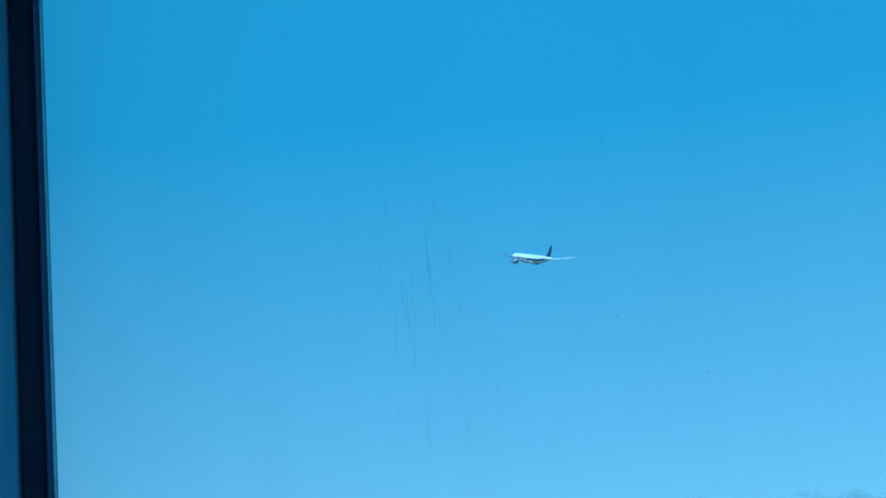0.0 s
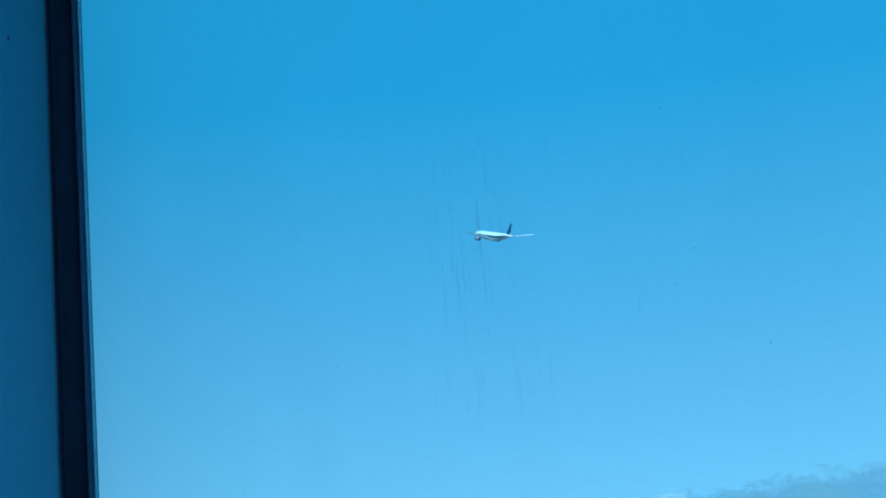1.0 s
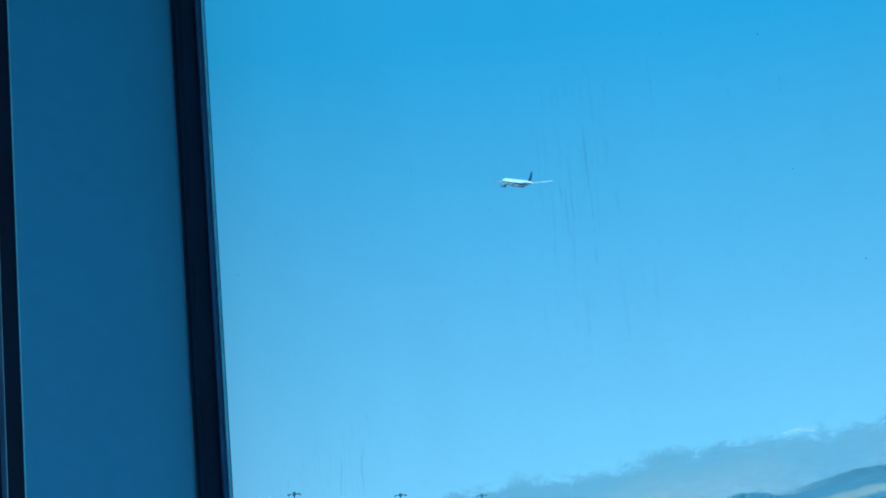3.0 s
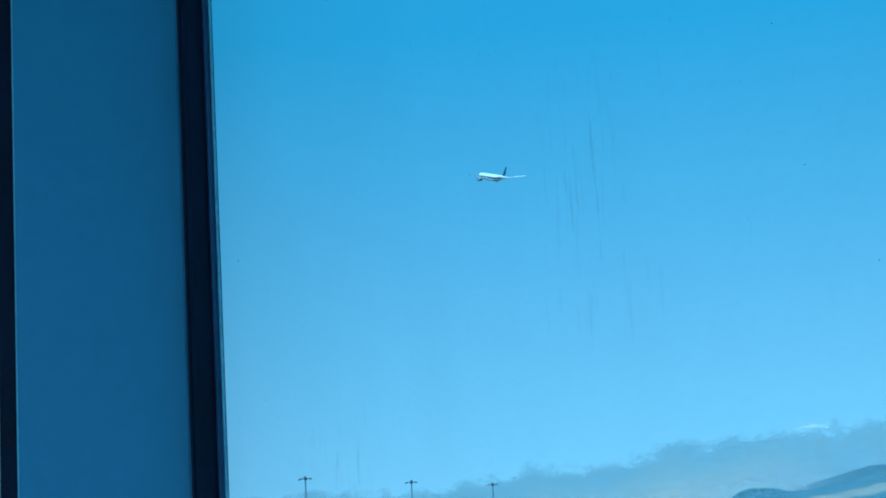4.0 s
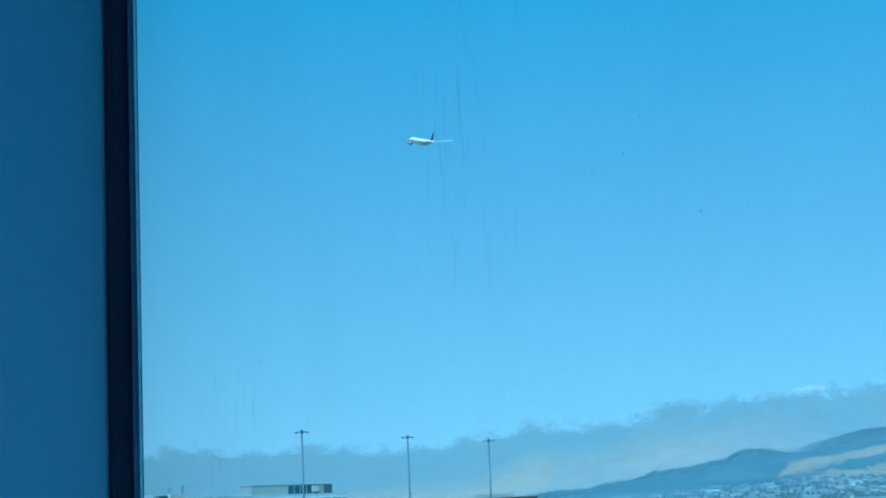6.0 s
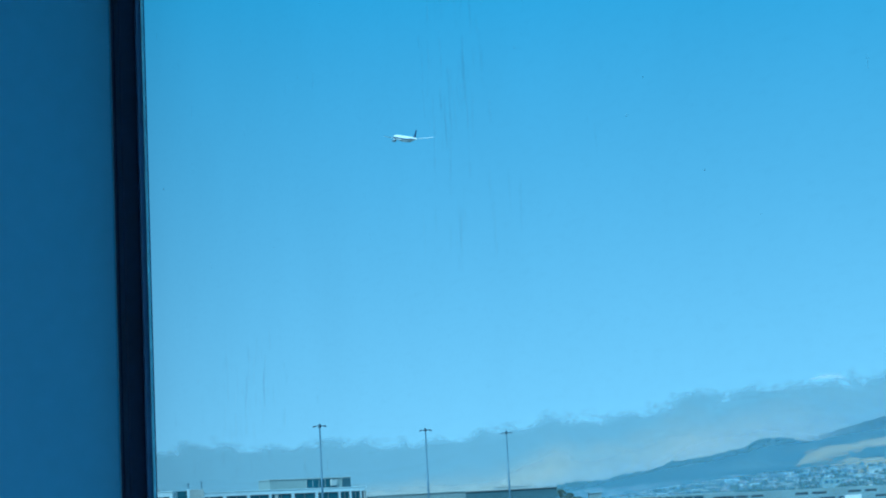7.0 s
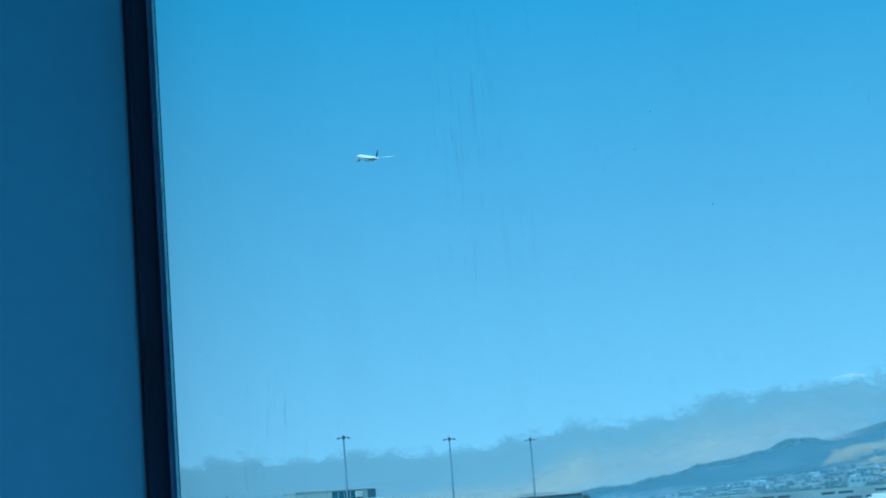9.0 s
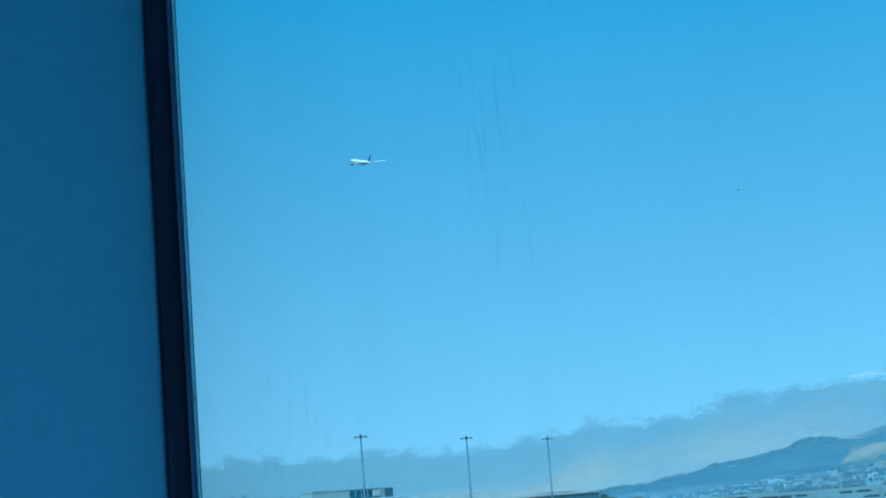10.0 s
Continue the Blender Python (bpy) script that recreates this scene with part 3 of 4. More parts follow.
# ---- hotel across the field ----
def window_unit(parent, me_frame, me_pane, me_curtain, x, z, w, h, rng):
    """One window: reveal frame, pane and sometimes a curtain, on a facade that looks along -y."""
    fr = new("window_frame", me_frame)
    fr.parent = parent
    fr.matrix_basis = pose(x, 0, z)
    pn = new("pane", me_pane)
    pn.parent = fr
    if rng.random() < 0.4:
        cu = new("curtain", me_curtain)
        cu.parent = fr
        cu.matrix_basis = pose(rng.choice((0.18, 0.42, 0.62)) * w, 0, 0)
    return fr


def unit_meshes(w, h):
    bm = box(0, w, -0.12, 0.25, 0, 0.12)
    box(0, w, -0.12, 0.25, h - 0.12, h, bm=bm)
    box(0, 0.12, -0.12, 0.25, 0.12, h - 0.12, bm=bm)
    box(w - 0.12, w, -0.12, 0.25, 0.12, h - 0.12, bm=bm)
    box(w * 0.5 - 0.05, w * 0.5 + 0.05, -0.02, 0.2, 0.12, h - 0.12, bm=bm)
    fr = finish(bm, "window_frame", M["grey_render"])
    pn = finish(box(0.12, w - 0.12, 0.10, 0.16, 0.12, h - 0.12), "pane", M["window"])
    cb = bmesh.new()
    for i in range(4):
        box(i * 0.24, i * 0.24 + 0.2, 0.06 - 0.02 * (i % 2), 0.095, 0.15, h - 0.15, bm=cb)
    cu = finish(cb, "curtain", M["curtain"])
    return fr, pn, cu


def facade(parent, length, depth, top, base, cells, rows, storey, win_h, head, wall_mat, rng):
    """A storeyed front with real openings: bands, piers and windows set back between them. cells: (x0, x1) of the openings."""
    part("core", box(0.3, length - 0.3, 0.32, depth, base, top - 0.2), wall_mat, parent)
    z = top
    edges = [0.0] + [v for c in cells for v in c] + [length]
    kinds = {}
    for r in range(rows):
        lintel = box(0, length, 0, 0.4, z - head, z, 0.03)
        part("parapet" if r == 0 else "spandrel", lintel, wall_mat, parent)
        zw = z - head - win_h
        for a, b in zip(edges[0::2], edges[1::2]):
            if b - a > 0.05:
                part("pier", box(a, b, 0.0, 0.4, zw, z - head), wall_mat, parent)
        for a, b in cells:
            key = round(b - a, 1)
            if key not in kinds:
                kinds[key] = unit_meshes(b - a, win_h)
            window_unit(parent, *kinds[key], a, zw, b - a, win_h, rng)
        z -= storey
        head = storey - win_h
    part("lower_wall", box(0, length, 0.0, 0.5, base, z), wall_mat, parent)


def hotel():
    rng = random.Random(4)
    ax, ay = -0.1663 * 475, 475.0
    m = pose(ax, ay, 0, 0, 0, 31.0)
    h = thing("hotel", m, "white six-storey hotel block with dark ribbon windows and a rooftop penthouse", "building")
    k = 48.5 / 288.0
    cells = [((a - 375) * k, (b - 375) * k) for a, b in ((378, 409), (415, 450), (455.5, 488.5), (493, 528), (533.5, 570.5), (576, 612.5), (616.5, 632.5), (636.5, 652), (655, 662.5))]
    facade(h, 48.5, 20, 22.1, 0, cells, 5, 3.6, 2.65, 1.0, M["white_render"], rng)
    part("roof", box(-0.2, 48.7, -0.15, 20.2, 22.1, 22.3, 0.03), M["white_render"], h)

    pent = thing("rooftop_penthouse", m @ pose(5.7, 0, -0.35), "beige rooftop plant room with a glazed bay on the hotel roof", "building")
    part("wall", box(16.5, 41.2, 6, 14, 22.3, 25.4, 0.05), M["beige_render"], pent)
    part("cornice", box(16.3, 41.4, 5.8, 14.2, 25.4, 25.65, 0.04), M["concrete"], pent)
    part("glazed_bay", box(27.5, 37.0, 5.88, 6.4, 22.9, 25.2), M["window"], pent, "dark glazed bay")
    for i in range(6):
        part("mullion", box(27.5 + 1.9 * i - 0.06, 27.5 + 1.9 * i + 0.06, 5.8, 5.95, 22.9, 25.2), M["concrete"], pent)
    part("end_bay", box(38.6, 41.15, 5.86, 6.4, 22.7, 25.3), M["hall_cladding"], pent, "dark louvred end bay")
    part("white_unit", box(34.6, 36.4, 4.6, 5.7, 23.3, 25.0, 0.08), M["concrete"], pent, "small pale plant unit")

    # the wing and the stair tower in front of it
    wx = -0.222 * 445
    m2 = pose(wx, 445 - 10, 0, 0, 0, 14.0)
    wing = thing("hotel_wing", m2, "white hotel wing with tall dark windows", "building")
    cells2 = [(1.0 + 3.5 * i, 4.0 + 3.5 * i) for i in range(5)]
    facade(wing, 18.7, 12, 21.9, 0, cells2, 5, 3.6, 2.65, 1.1, M["white_render"], rng)
    part("roof", box(-0.2, 18.8, -0.15, 12.2, 21.9, 22.1, 0.03), M["white_render"], wing)
    part("roof_rail", box(3.5, 16, 3, 3.1, 22.1, 22.75), M["grey_render"], wing, "dark roof rail")
    tx = -0.1803 * 458
    tower = thing("stair_tower", pose(tx, 458, 0, 0, 0, 22), "pale stair tower with a tall glazed strip", "building")
    part("wall", box(3.1, 6.9, 0.1, 7, 0, 22.75, 0.05), M["concrete"], tower)
    part("glazed_strip", box(0, 2.5, 0.4, 6, 0, 22.5), M["window"], tower, "tall dark glazing")
    part("corner_post", box(2.5, 3.1, 0.0, 0.8, 0, 22.9, 0.04), M["white_render"], tower)
    for i in range(6):
        part("transom", box(0, 2.5, 0.3, 0.42, 3.6 * i + 0.7, 3.6 * i + 0.85), M["grey_render"], tower)
    for sx, hh in ((-0.1741, 24.6), (-0.1668, 25.0)):
        an = thing("roof_antenna", pose(sx * 462, 462, 22.72), "slim grey antenna on the hotel roof", "antenna", "roof antennas")
        part("pole", tube(0, 0, 0, hh - 22.72, 0.13, 0.10, 8), M["pole"], an)
        part("dish", rings([circle(0, -0.3, hh - 23.2, 0.35, 10, "y"), circle(0, -0.1, hh - 23.2, 0.15, 10, "y")]), M["pole"], an)


hotel()


# ---- lower buildings between the hotel and the hills ----
def shed(name, sx0, sx1, dist, el, depth, wall, roof, label, ribs=0, turn=0.0, openings=(), glazing="window"):
    top = EYE + el * dist
    w = (sx1 - sx0) * dist
    b = thing(name, pose(sx0 * dist, dist, 0, 0, 0, turn), label, "building")
    part("wall", box(0, w, 0, depth, 0, top - 0.5, 0.06), wall, b)
    part("roof", rings([[(-0.4, -0.5, top - 0.5), (w + 0.4, -0.5, top - 0.5), (w + 0.4, depth + 0.5, top - 0.5), (-0.4, depth + 0.5, top - 0.5)],
                        [(-0.4, -0.5, top - 0.25), (w + 0.4, -0.5, top - 0.25), (w + 0.4, depth + 0.5, top - 0.25), (-0.4, depth + 0.5, top - 0.25)],
                        [(-0.1, depth * 0.5 - 1, top), (w + 0.1, depth * 0.5 - 1, top), (w + 0.1, depth * 0.5 + 1, top), (-0.1, depth * 0.5 + 1, top)]]), roof, b)
    for i in range(ribs):
        x = w * (i + 0.5) / ribs
        part("pilaster", box(x - 0.25, x + 0.25, -0.18, 0.0, 0, top - 0.6), wall, b)
    for a, c, z0, z1 in openings:
        part("window", box(a * w, c * w, -0.08, 0.05, EYE + z0 * dist, EYE + z1 * dist), M[glazing], b)
    return b


shed("cargo_hall", -0.078, -0.018, 720, 0.0194, 40, M["garage_wall"], M["concrete"], "long pale grey cargo hall with a low roof", 14)
shed("workshop", -0.080, -0.047, 640, 0.0150, 25, M["beige_render"], M["grey_render"], "low beige workshop with a dark roof", 8, 0.0, ((0.1, 0.3, 0.008, 0.012), (0.4, 0.6, 0.008, 0.012)))
shed("dark_hall", -0.019, 0.0315, 640, 0.0190, 25, M["hall_cladding"], M["grey_render"], "dark grey flat-roofed windowless hall", 5)
plant = thing("roof_plant", pose(-0.0032 * 650, 650, EYE + 0.0184 * 650), "long low plant screen on the dark hall roof", "roof plant")
part("screen", box(0, 14.2, 0, 6, 0, 0.9, 0.05), M["concrete"], plant)
part("cap", box(-0.2, 14.4, -0.2, 6.2, 0.9, 1.1, 0.03), M["grey_render"], plant)


def garage(sx0, sx1, dist, el, decks, wall, label, seed, bay=9.0, deck_h=3.1, gap=0.95, turn=0.0):
    """A parking garage: spandrels and columns proud of a solid core, coloured dark as the shade of open decks."""
    rng = random.Random(seed)
    top = EYE + el * dist
    w = (sx1 - sx0) * dist
    g = thing("parking_garage", pose(sx0 * dist, dist, 0, 0, 0, turn), label, "parking garage", "parking garages")
    # the shade inside the decks is put into this core's colour
    part("deck_core", box(0.3, w - 0.3, 1.2, 38, 0, top - 1.4), M["shadow_gap"], g, "solid core coloured dark as the shade of open decks")
    z = top
    for d in range(decks):
        part("spandrel", box(0, w, 0, 0.5, z - (deck_h - gap), z, 0.05), wall, g)
        zb = z - (deck_h - gap)
        x = 0.0
        while x < w - 1:
            solid = rng.random() < 0.5
            wd = bay * (rng.uniform(0.6, 1.7) if solid else 0.2)
            part("column", box(x, min(w, x + wd), 0.05, 0.6, zb - gap, zb), wall, g)
            x += wd + bay * rng.uniform(0.6, 1.0)
        z -= deck_h
    part("base_wall", box(0, w, 0, 0.5, 0, z), wall, g)
    part("roof_deck", box(0, w, 0.5, 38, top - 1.4, top - 1.1), wall, g)
    return g


garage(0.0505, 0.130, 880, 0.0108, 4, M["garage_wall"], "beige concrete parking garage with open decks", 3, 11.0, 3.5, 1.3)
garage(0.113, 0.300, 1250, 0.0101, 5, M["garage_wall"], "long beige parking garage with dark slit openings", 8, 13.0, 3.9, 1.55)
shed("garage_tower", 0.0495, 0.0563, 872, 0.0143, 12, M["garage_wall"], M["garage_wall"], "pale concrete stair tower of the garage")
shed("terracotta_annex", 0.0735, 0.0885, 860, 0.0107, 12, M["terracotta"], M["beige_render"], "muted terracotta annex with two pale curtained windows", 0, 0.0,
     ((0.44, 0.53, 0.003, 0.0085), (0.60, 0.68, 0.003, 0.0085)), "curtain")
shed("glass_pavilion", 0.090, 0.113, 850, 0.0104, 14, M["beige_render"], M["beige_render"], "beige pavilion with dark glazed bays", 0, 0.0, ((0.01, 0.26, 0.002, 0.0092), (0.31, 0.47, 0.002, 0.0092), (0.52, 0.72, 0.002, 0.0092), (0.745, 0.98, 0.002, 0.0092)), "dark_glass")
shed("warehouse", 0.100, 0.300, 640, 0.0006, 60, M["beige_render"], M["concrete"], "low warehouse with a flat roof used for parking", 30)


# ---- vehicles on the flat roof ----
def vehicle_mesh():
    van = rings([[(-0.95, -2.5, 0.35), (0.95, -2.5, 0.35), (0.95, 2.6, 0.35), (-0.95, 2.6, 0.35)],
                 [(-1.0, -2.55, 0.9), (1.0, -2.55, 0.9), (1.0, 2.65, 0.9), (-1.0, 2.65, 0.9)],
                 [(-0.98, -2.5, 1.3), (0.98, -2.5, 1.3), (0.98, 1.9, 1.3), (-0.98, 1.9, 1.3)],
                 [(-0.85, -2.4, 2.25), (0.85, -2.4, 2.25), (0.85, 1.2, 2.25), (-0.85, 1.2, 2.25)]])
    return finish(van, "body", M["white_metal"])


def vehicle(m, body, tall, label, kind):
    v = thing(kind, m, label, "vehicle", "vehicles on the warehouse roof")
    b = new("body", body)
    b.parent = v
    lo, hi = (2.3, 3.2) if kind == "box_truck" else (-0.6, 1.75) if tall else (-1.2, 1.75)
    part("windows", box(-0.99, 0.99, lo, hi, 1.5 if kind == "box_truck" else 1.25, 1.95 if kind == "box_truck" else 1.8 if tall else 1.38), M["window"], v, "dark side windows")
    for x in (-0.85, 0.85):
        for y in (-1.6, 1.7):
            part("wheel", rings([circle(x - 0.11, y, 0.34, 0.34, 12, "x"), circle(x + 0.11, y, 0.34, 0.34, 12, "x")]), M["tyre"], v)
    return v


car_mesh = finish(rings([[(-0.85, -2.2, 0.3), (0.85, -2.2, 0.3), (0.85, 2.2, 0.3), (-0.85, 2.2, 0.3)],
                         [(-0.9, -2.2, 0.85), (0.9, -2.2, 0.85), (0.9, 2.25, 0.8), (-0.9, 2.25, 0.8)],
                         [(-0.8, -1.6, 0.95), (0.8, -1.6, 0.95), (0.8, 1.2, 0.95), (-0.8, 1.2, 0.95)],
                         [(-0.65, -1.1, 1.42), (0.65, -1.1, 1.42), (0.65, 0.5, 1.42), (-0.65, 0.5, 1.42)]]), "body", M["grey_paint"])
van_mesh = vehicle_mesh()
truck = box(-1.2, 1.2, -3.6, 1.9, 0.75, 3.35)
box(-1.05, 1.05, -3.6, 3.6, 0.45, 0.75, 0.0, truck)
rings([[(-1.05, 2.0, 0.75), (1.05, 2.0, 0.75), (1.05, 3.75, 0.75), (-1.05, 3.75, 0.75)],
       [(-1.05, 2.0, 1.45), (1.05, 2.0, 1.45), (1.05, 3.7, 1.45), (-1.05, 3.7, 1.45)],
       [(-0.95, 2.0, 2.35), (0.95, 2.0, 2.35), (0.95, 3.05, 2.35), (-0.95, 3.05, 2.35)]], truck)
box_mesh = finish(truck, "body", M["white_metal"])
vr = random.Random(12)
ROOF_Z = EYE + 0.0006 * 640 - 0.5 + 0.3
slot = 0.118
while slot < 0.285:
    if 0.186 < slot < 0.206:      # the bay of the box truck
        slot = 0.206
    pick = vr.random()
    ob_m = pose(slot * 643, 641.2 + vr.uniform(-0.4, 0.6), ROOF_Z, 0, 0, 90 + vr.uniform(-4, 4) + vr.choice((0, 180)))
    if pick < 0.68:
        vehicle(ob_m, van_mesh, True, "white delivery van parked on the flat roof", "van")
        slot += 0.0105
    elif pick < 0.88:
        vehicle(ob_m, car_mesh, False, "grey saloon car parked on the flat roof", "car")
        slot += 0.0095
    else:
        slot += 0.012
vehicle(pose(0.1933 * 643, 641.8, ROOF_Z, 0, 0, 90), box_mesh, True, "white box truck parked on the flat roof", "box_truck")


# ---- trees and houses ----
def clump(bm, x, y, z, r, rng, squash=0.8, sub=1):
    """One uneven tuft of leaves."""
    made = bmesh.ops.create_icosphere(bm, subdivisions=sub, radius=r)
    for v in made["verts"]:
        k = rng.uniform(0.72, 1.28)
        v.co = Vector((x + v.co.x * k, y + v.co.y * k, z + v.co.z * k * squash))


def tree(sx, dist, el, spread, seed):
    rng = random.Random(seed)
    top = EYE + el * dist
    t = thing("tree", pose(sx * dist, dist, 0), "dark green broadleaf tree with an uneven crown", "tree", "trees by the halls")
    bm = tube(0, 0, 0, top * 0.7, 0.42, 0.16, 8)
    for i in range(5):
        a = rng.uniform(0, 6.28)
        z = top * rng.uniform(0.35, 0.6)
        r = spread * 0.6
        rings([circle(0, 0, z, 0.14, 6), circle(r * math.cos(a), r * math.sin(a), z + r * 0.9, 0.05, 6)], bm)
    part("trunk", bm, M["bark"], t)
    cb = bmesh.new()
    for i in range(420):
        a, f = rng.uniform(0, 6.28), rng.random() ** 0.6
        z = rng.uniform(0.42, 0.97)
        wide = spread * math.sin(math.pi * min(1, (z - 0.3) / 0.75)) * f
        clump(cb, wide * math.cos(a), wide * math.sin(a), top * z, rng.uniform(0.22, 0.62), rng, 0.75)
    part("crown", cb, M["leaf"], t)


for i, (sx, d, el_, sp) in enumerate(((-0.0445, 600, 0.0150, 3.2), (-0.0385, 604, 0.0143, 3.0), (-0.0345, 598, 0.0130, 2.2), (-0.0235, 610, 0.0141, 1.7),
                                      (0.0340, 1000, 0.0178, 4.6), (0.0385, 1020, 0.0155, 4.8), (0.0435, 1040, 0.0130, 4.6), (0.0065, 620, 0.0125, 2.0), (0.0225, 622, 0.0120, 1.8))):
    tree(sx, d, el_, sp, 30 + i)


def hill_height(x, y):
    """The slope under a place, by the two nearer ridges."""
    best = 0.0
    for dist, depth, table in ((3300, 1300, WOOD_RIDGE), (2800, 800, GRASS_RIDGE)):
        f = (y - dist + depth) / depth
        if 0 < f <= 1:
            best = max(best, (EYE + dist * float(lerp(x / dist, table))) * math.sin(f * math.pi / 2) ** 1.35)
    return best


def on_slope(s, target):
    """The first place along a line of sight where the slope rises to that upward slope."""
    y = 2010.0
    while y < 3250 and (hill_height(s * y, y) - EYE) / y < target:
        y += 6.0
    return s * y, y, hill_height(s * y, y)


def house_meshes(w, d, h, rise):
    wall = finish(box(-w / 2, w / 2, -d / 2, d / 2, -3, h), "wall", M["white_render"])
    roof = finish(rings([[(-w / 2 - 0.5, -d / 2 - 0.5, h), (w / 2 + 0.5, -d / 2 - 0.5, h), (w / 2 + 0.5, d / 2 + 0.5, h), (-w / 2 - 0.5, d / 2 + 0.5, h)],
                         [(-w / 2 - 0.4, -0.15, h + rise), (w / 2 + 0.4, -0.15, h + rise), (w / 2 + 0.4, 0.15, h + rise), (-w / 2 - 0.4, 0.15, h + rise)]]), "roof", M["roof"])
    win = finish(box(-0.7, 0.7, -0.06, 0.06, 0, 1.4), "window", M["window"])
    return wall, roof, win, w, d, h


def houses():
    rng = random.Random(21)
    base = []
    for w, d, h, rise, wall, roof, label in (
            (8.5, 6.5, 2.8, 1.4, "slope_wall", "roof", "beige house with a low brown roof on the slope"),
            (9.5, 7, 3.2, 0.8, "grey_render", "slope_wall", "grey house with a pale flat roof on the slope"),
            (8, 6.5, 2.8, 1.4, "grey_render", "terracotta", "dark grey house with a reddish roof on the slope"),
            (14, 8, 4.2, 0.7, "slope_wall", "slope_wall", "long pale apartment house on the slope")):
        me = house_meshes(w, d, h, rise)
        t = thing("house", pose(0, 0, -50), label, "house", "houses on the slope")
        a = new("wall", me[0])
        a.data.materials[0] = M[wall]
        a.parent = t
        b = new("roof", me[1])
        b.data.materials[0] = M[roof]
        b.parent = t
        for i in range(3):
            c = new("window", me[2])
            c.parent = t
            c.matrix_basis = pose((i - 1) * w * 0.3, -d / 2 - 0.04, h * 0.45)
        base.append(t)
    used = set()
    for i in range(300):
        s = rng.uniform(0.035, 0.27)
        high = lerp(s, ((0.035, 0.0145), (0.063, 0.0155), (0.105, 0.0172), (0.157, 0.0185), (0.184, 0.0205), (0.27, 0.0215)))
        x, y, z = on_slope(s, 0.0098 + (high - 0.0098) * rng.random() ** 1.25)
        t = rng.choices((0, 1, 2, 3), (4, 3, 4, 0.5))[0]
        m = pose(x, y, z, 0, 0, rng.uniform(-35, 35))
        if t not in used:
            base[t].matrix_basis = m
            used.add(t)
        else:
            copy_thing(base[t], m)


houses()


def hillside_hall(s, el_, w, d, h, wall, roof, label):
    x, y, z = on_slope(s, el_)
    b = thing("hillside_hall", pose(x, y, z), label, "building")
    part("wall", box(-w / 2, w / 2, -d / 2, d / 2, -4, h, 0.1), M[wall], b)
    rise = [[(-w / 2 - 1 + w * f, -d / 2 - 1, h + 1.6 * math.sin(math.pi * f)) for f in np.linspace(0, 1, 9) * (1 + 2 / w)],
            [(-w / 2 - 1 + w * f, d / 2 + 1, h + 1.6 * math.sin(math.pi * f)) for f in np.linspace(0, 1, 9) * (1 + 2 / w)]]
    rb = bmesh.new()
    va, vb = [[rb.verts.new(p) for p in r] for r in rise]
    for i in range(8):
        rb.faces.new((va[i], va[i + 1], vb[i + 1], vb[i]))
    bmesh.ops.solidify(rb, geom=list(rb.faces), thickness=0.5)
    part("roof", rb, M[roof], b)
    for i in range(5):
        part("window", box(-w * 0.42 + w * 0.17 * i, -w * 0.42 + w * 0.17 * i + w * 0.11, -d / 2 - 0.1, -d / 2 + 0.05, h * 0.35, h * 0.75), M["window"], b)


hillside_hall(0.1545, 0.0160, 26, 14, 7, "grey_render", "white_render", "hall with a low arched white roof among the houses")
hillside_hall(0.1870, 0.0108, 42, 16, 9, "beige_render", "terracotta", "long beige hall with a reddish roof among the houses")
hillside_hall(0.1290, 0.0150, 20, 12, 6, "white_render", "white_render", "small white hall among the houses")


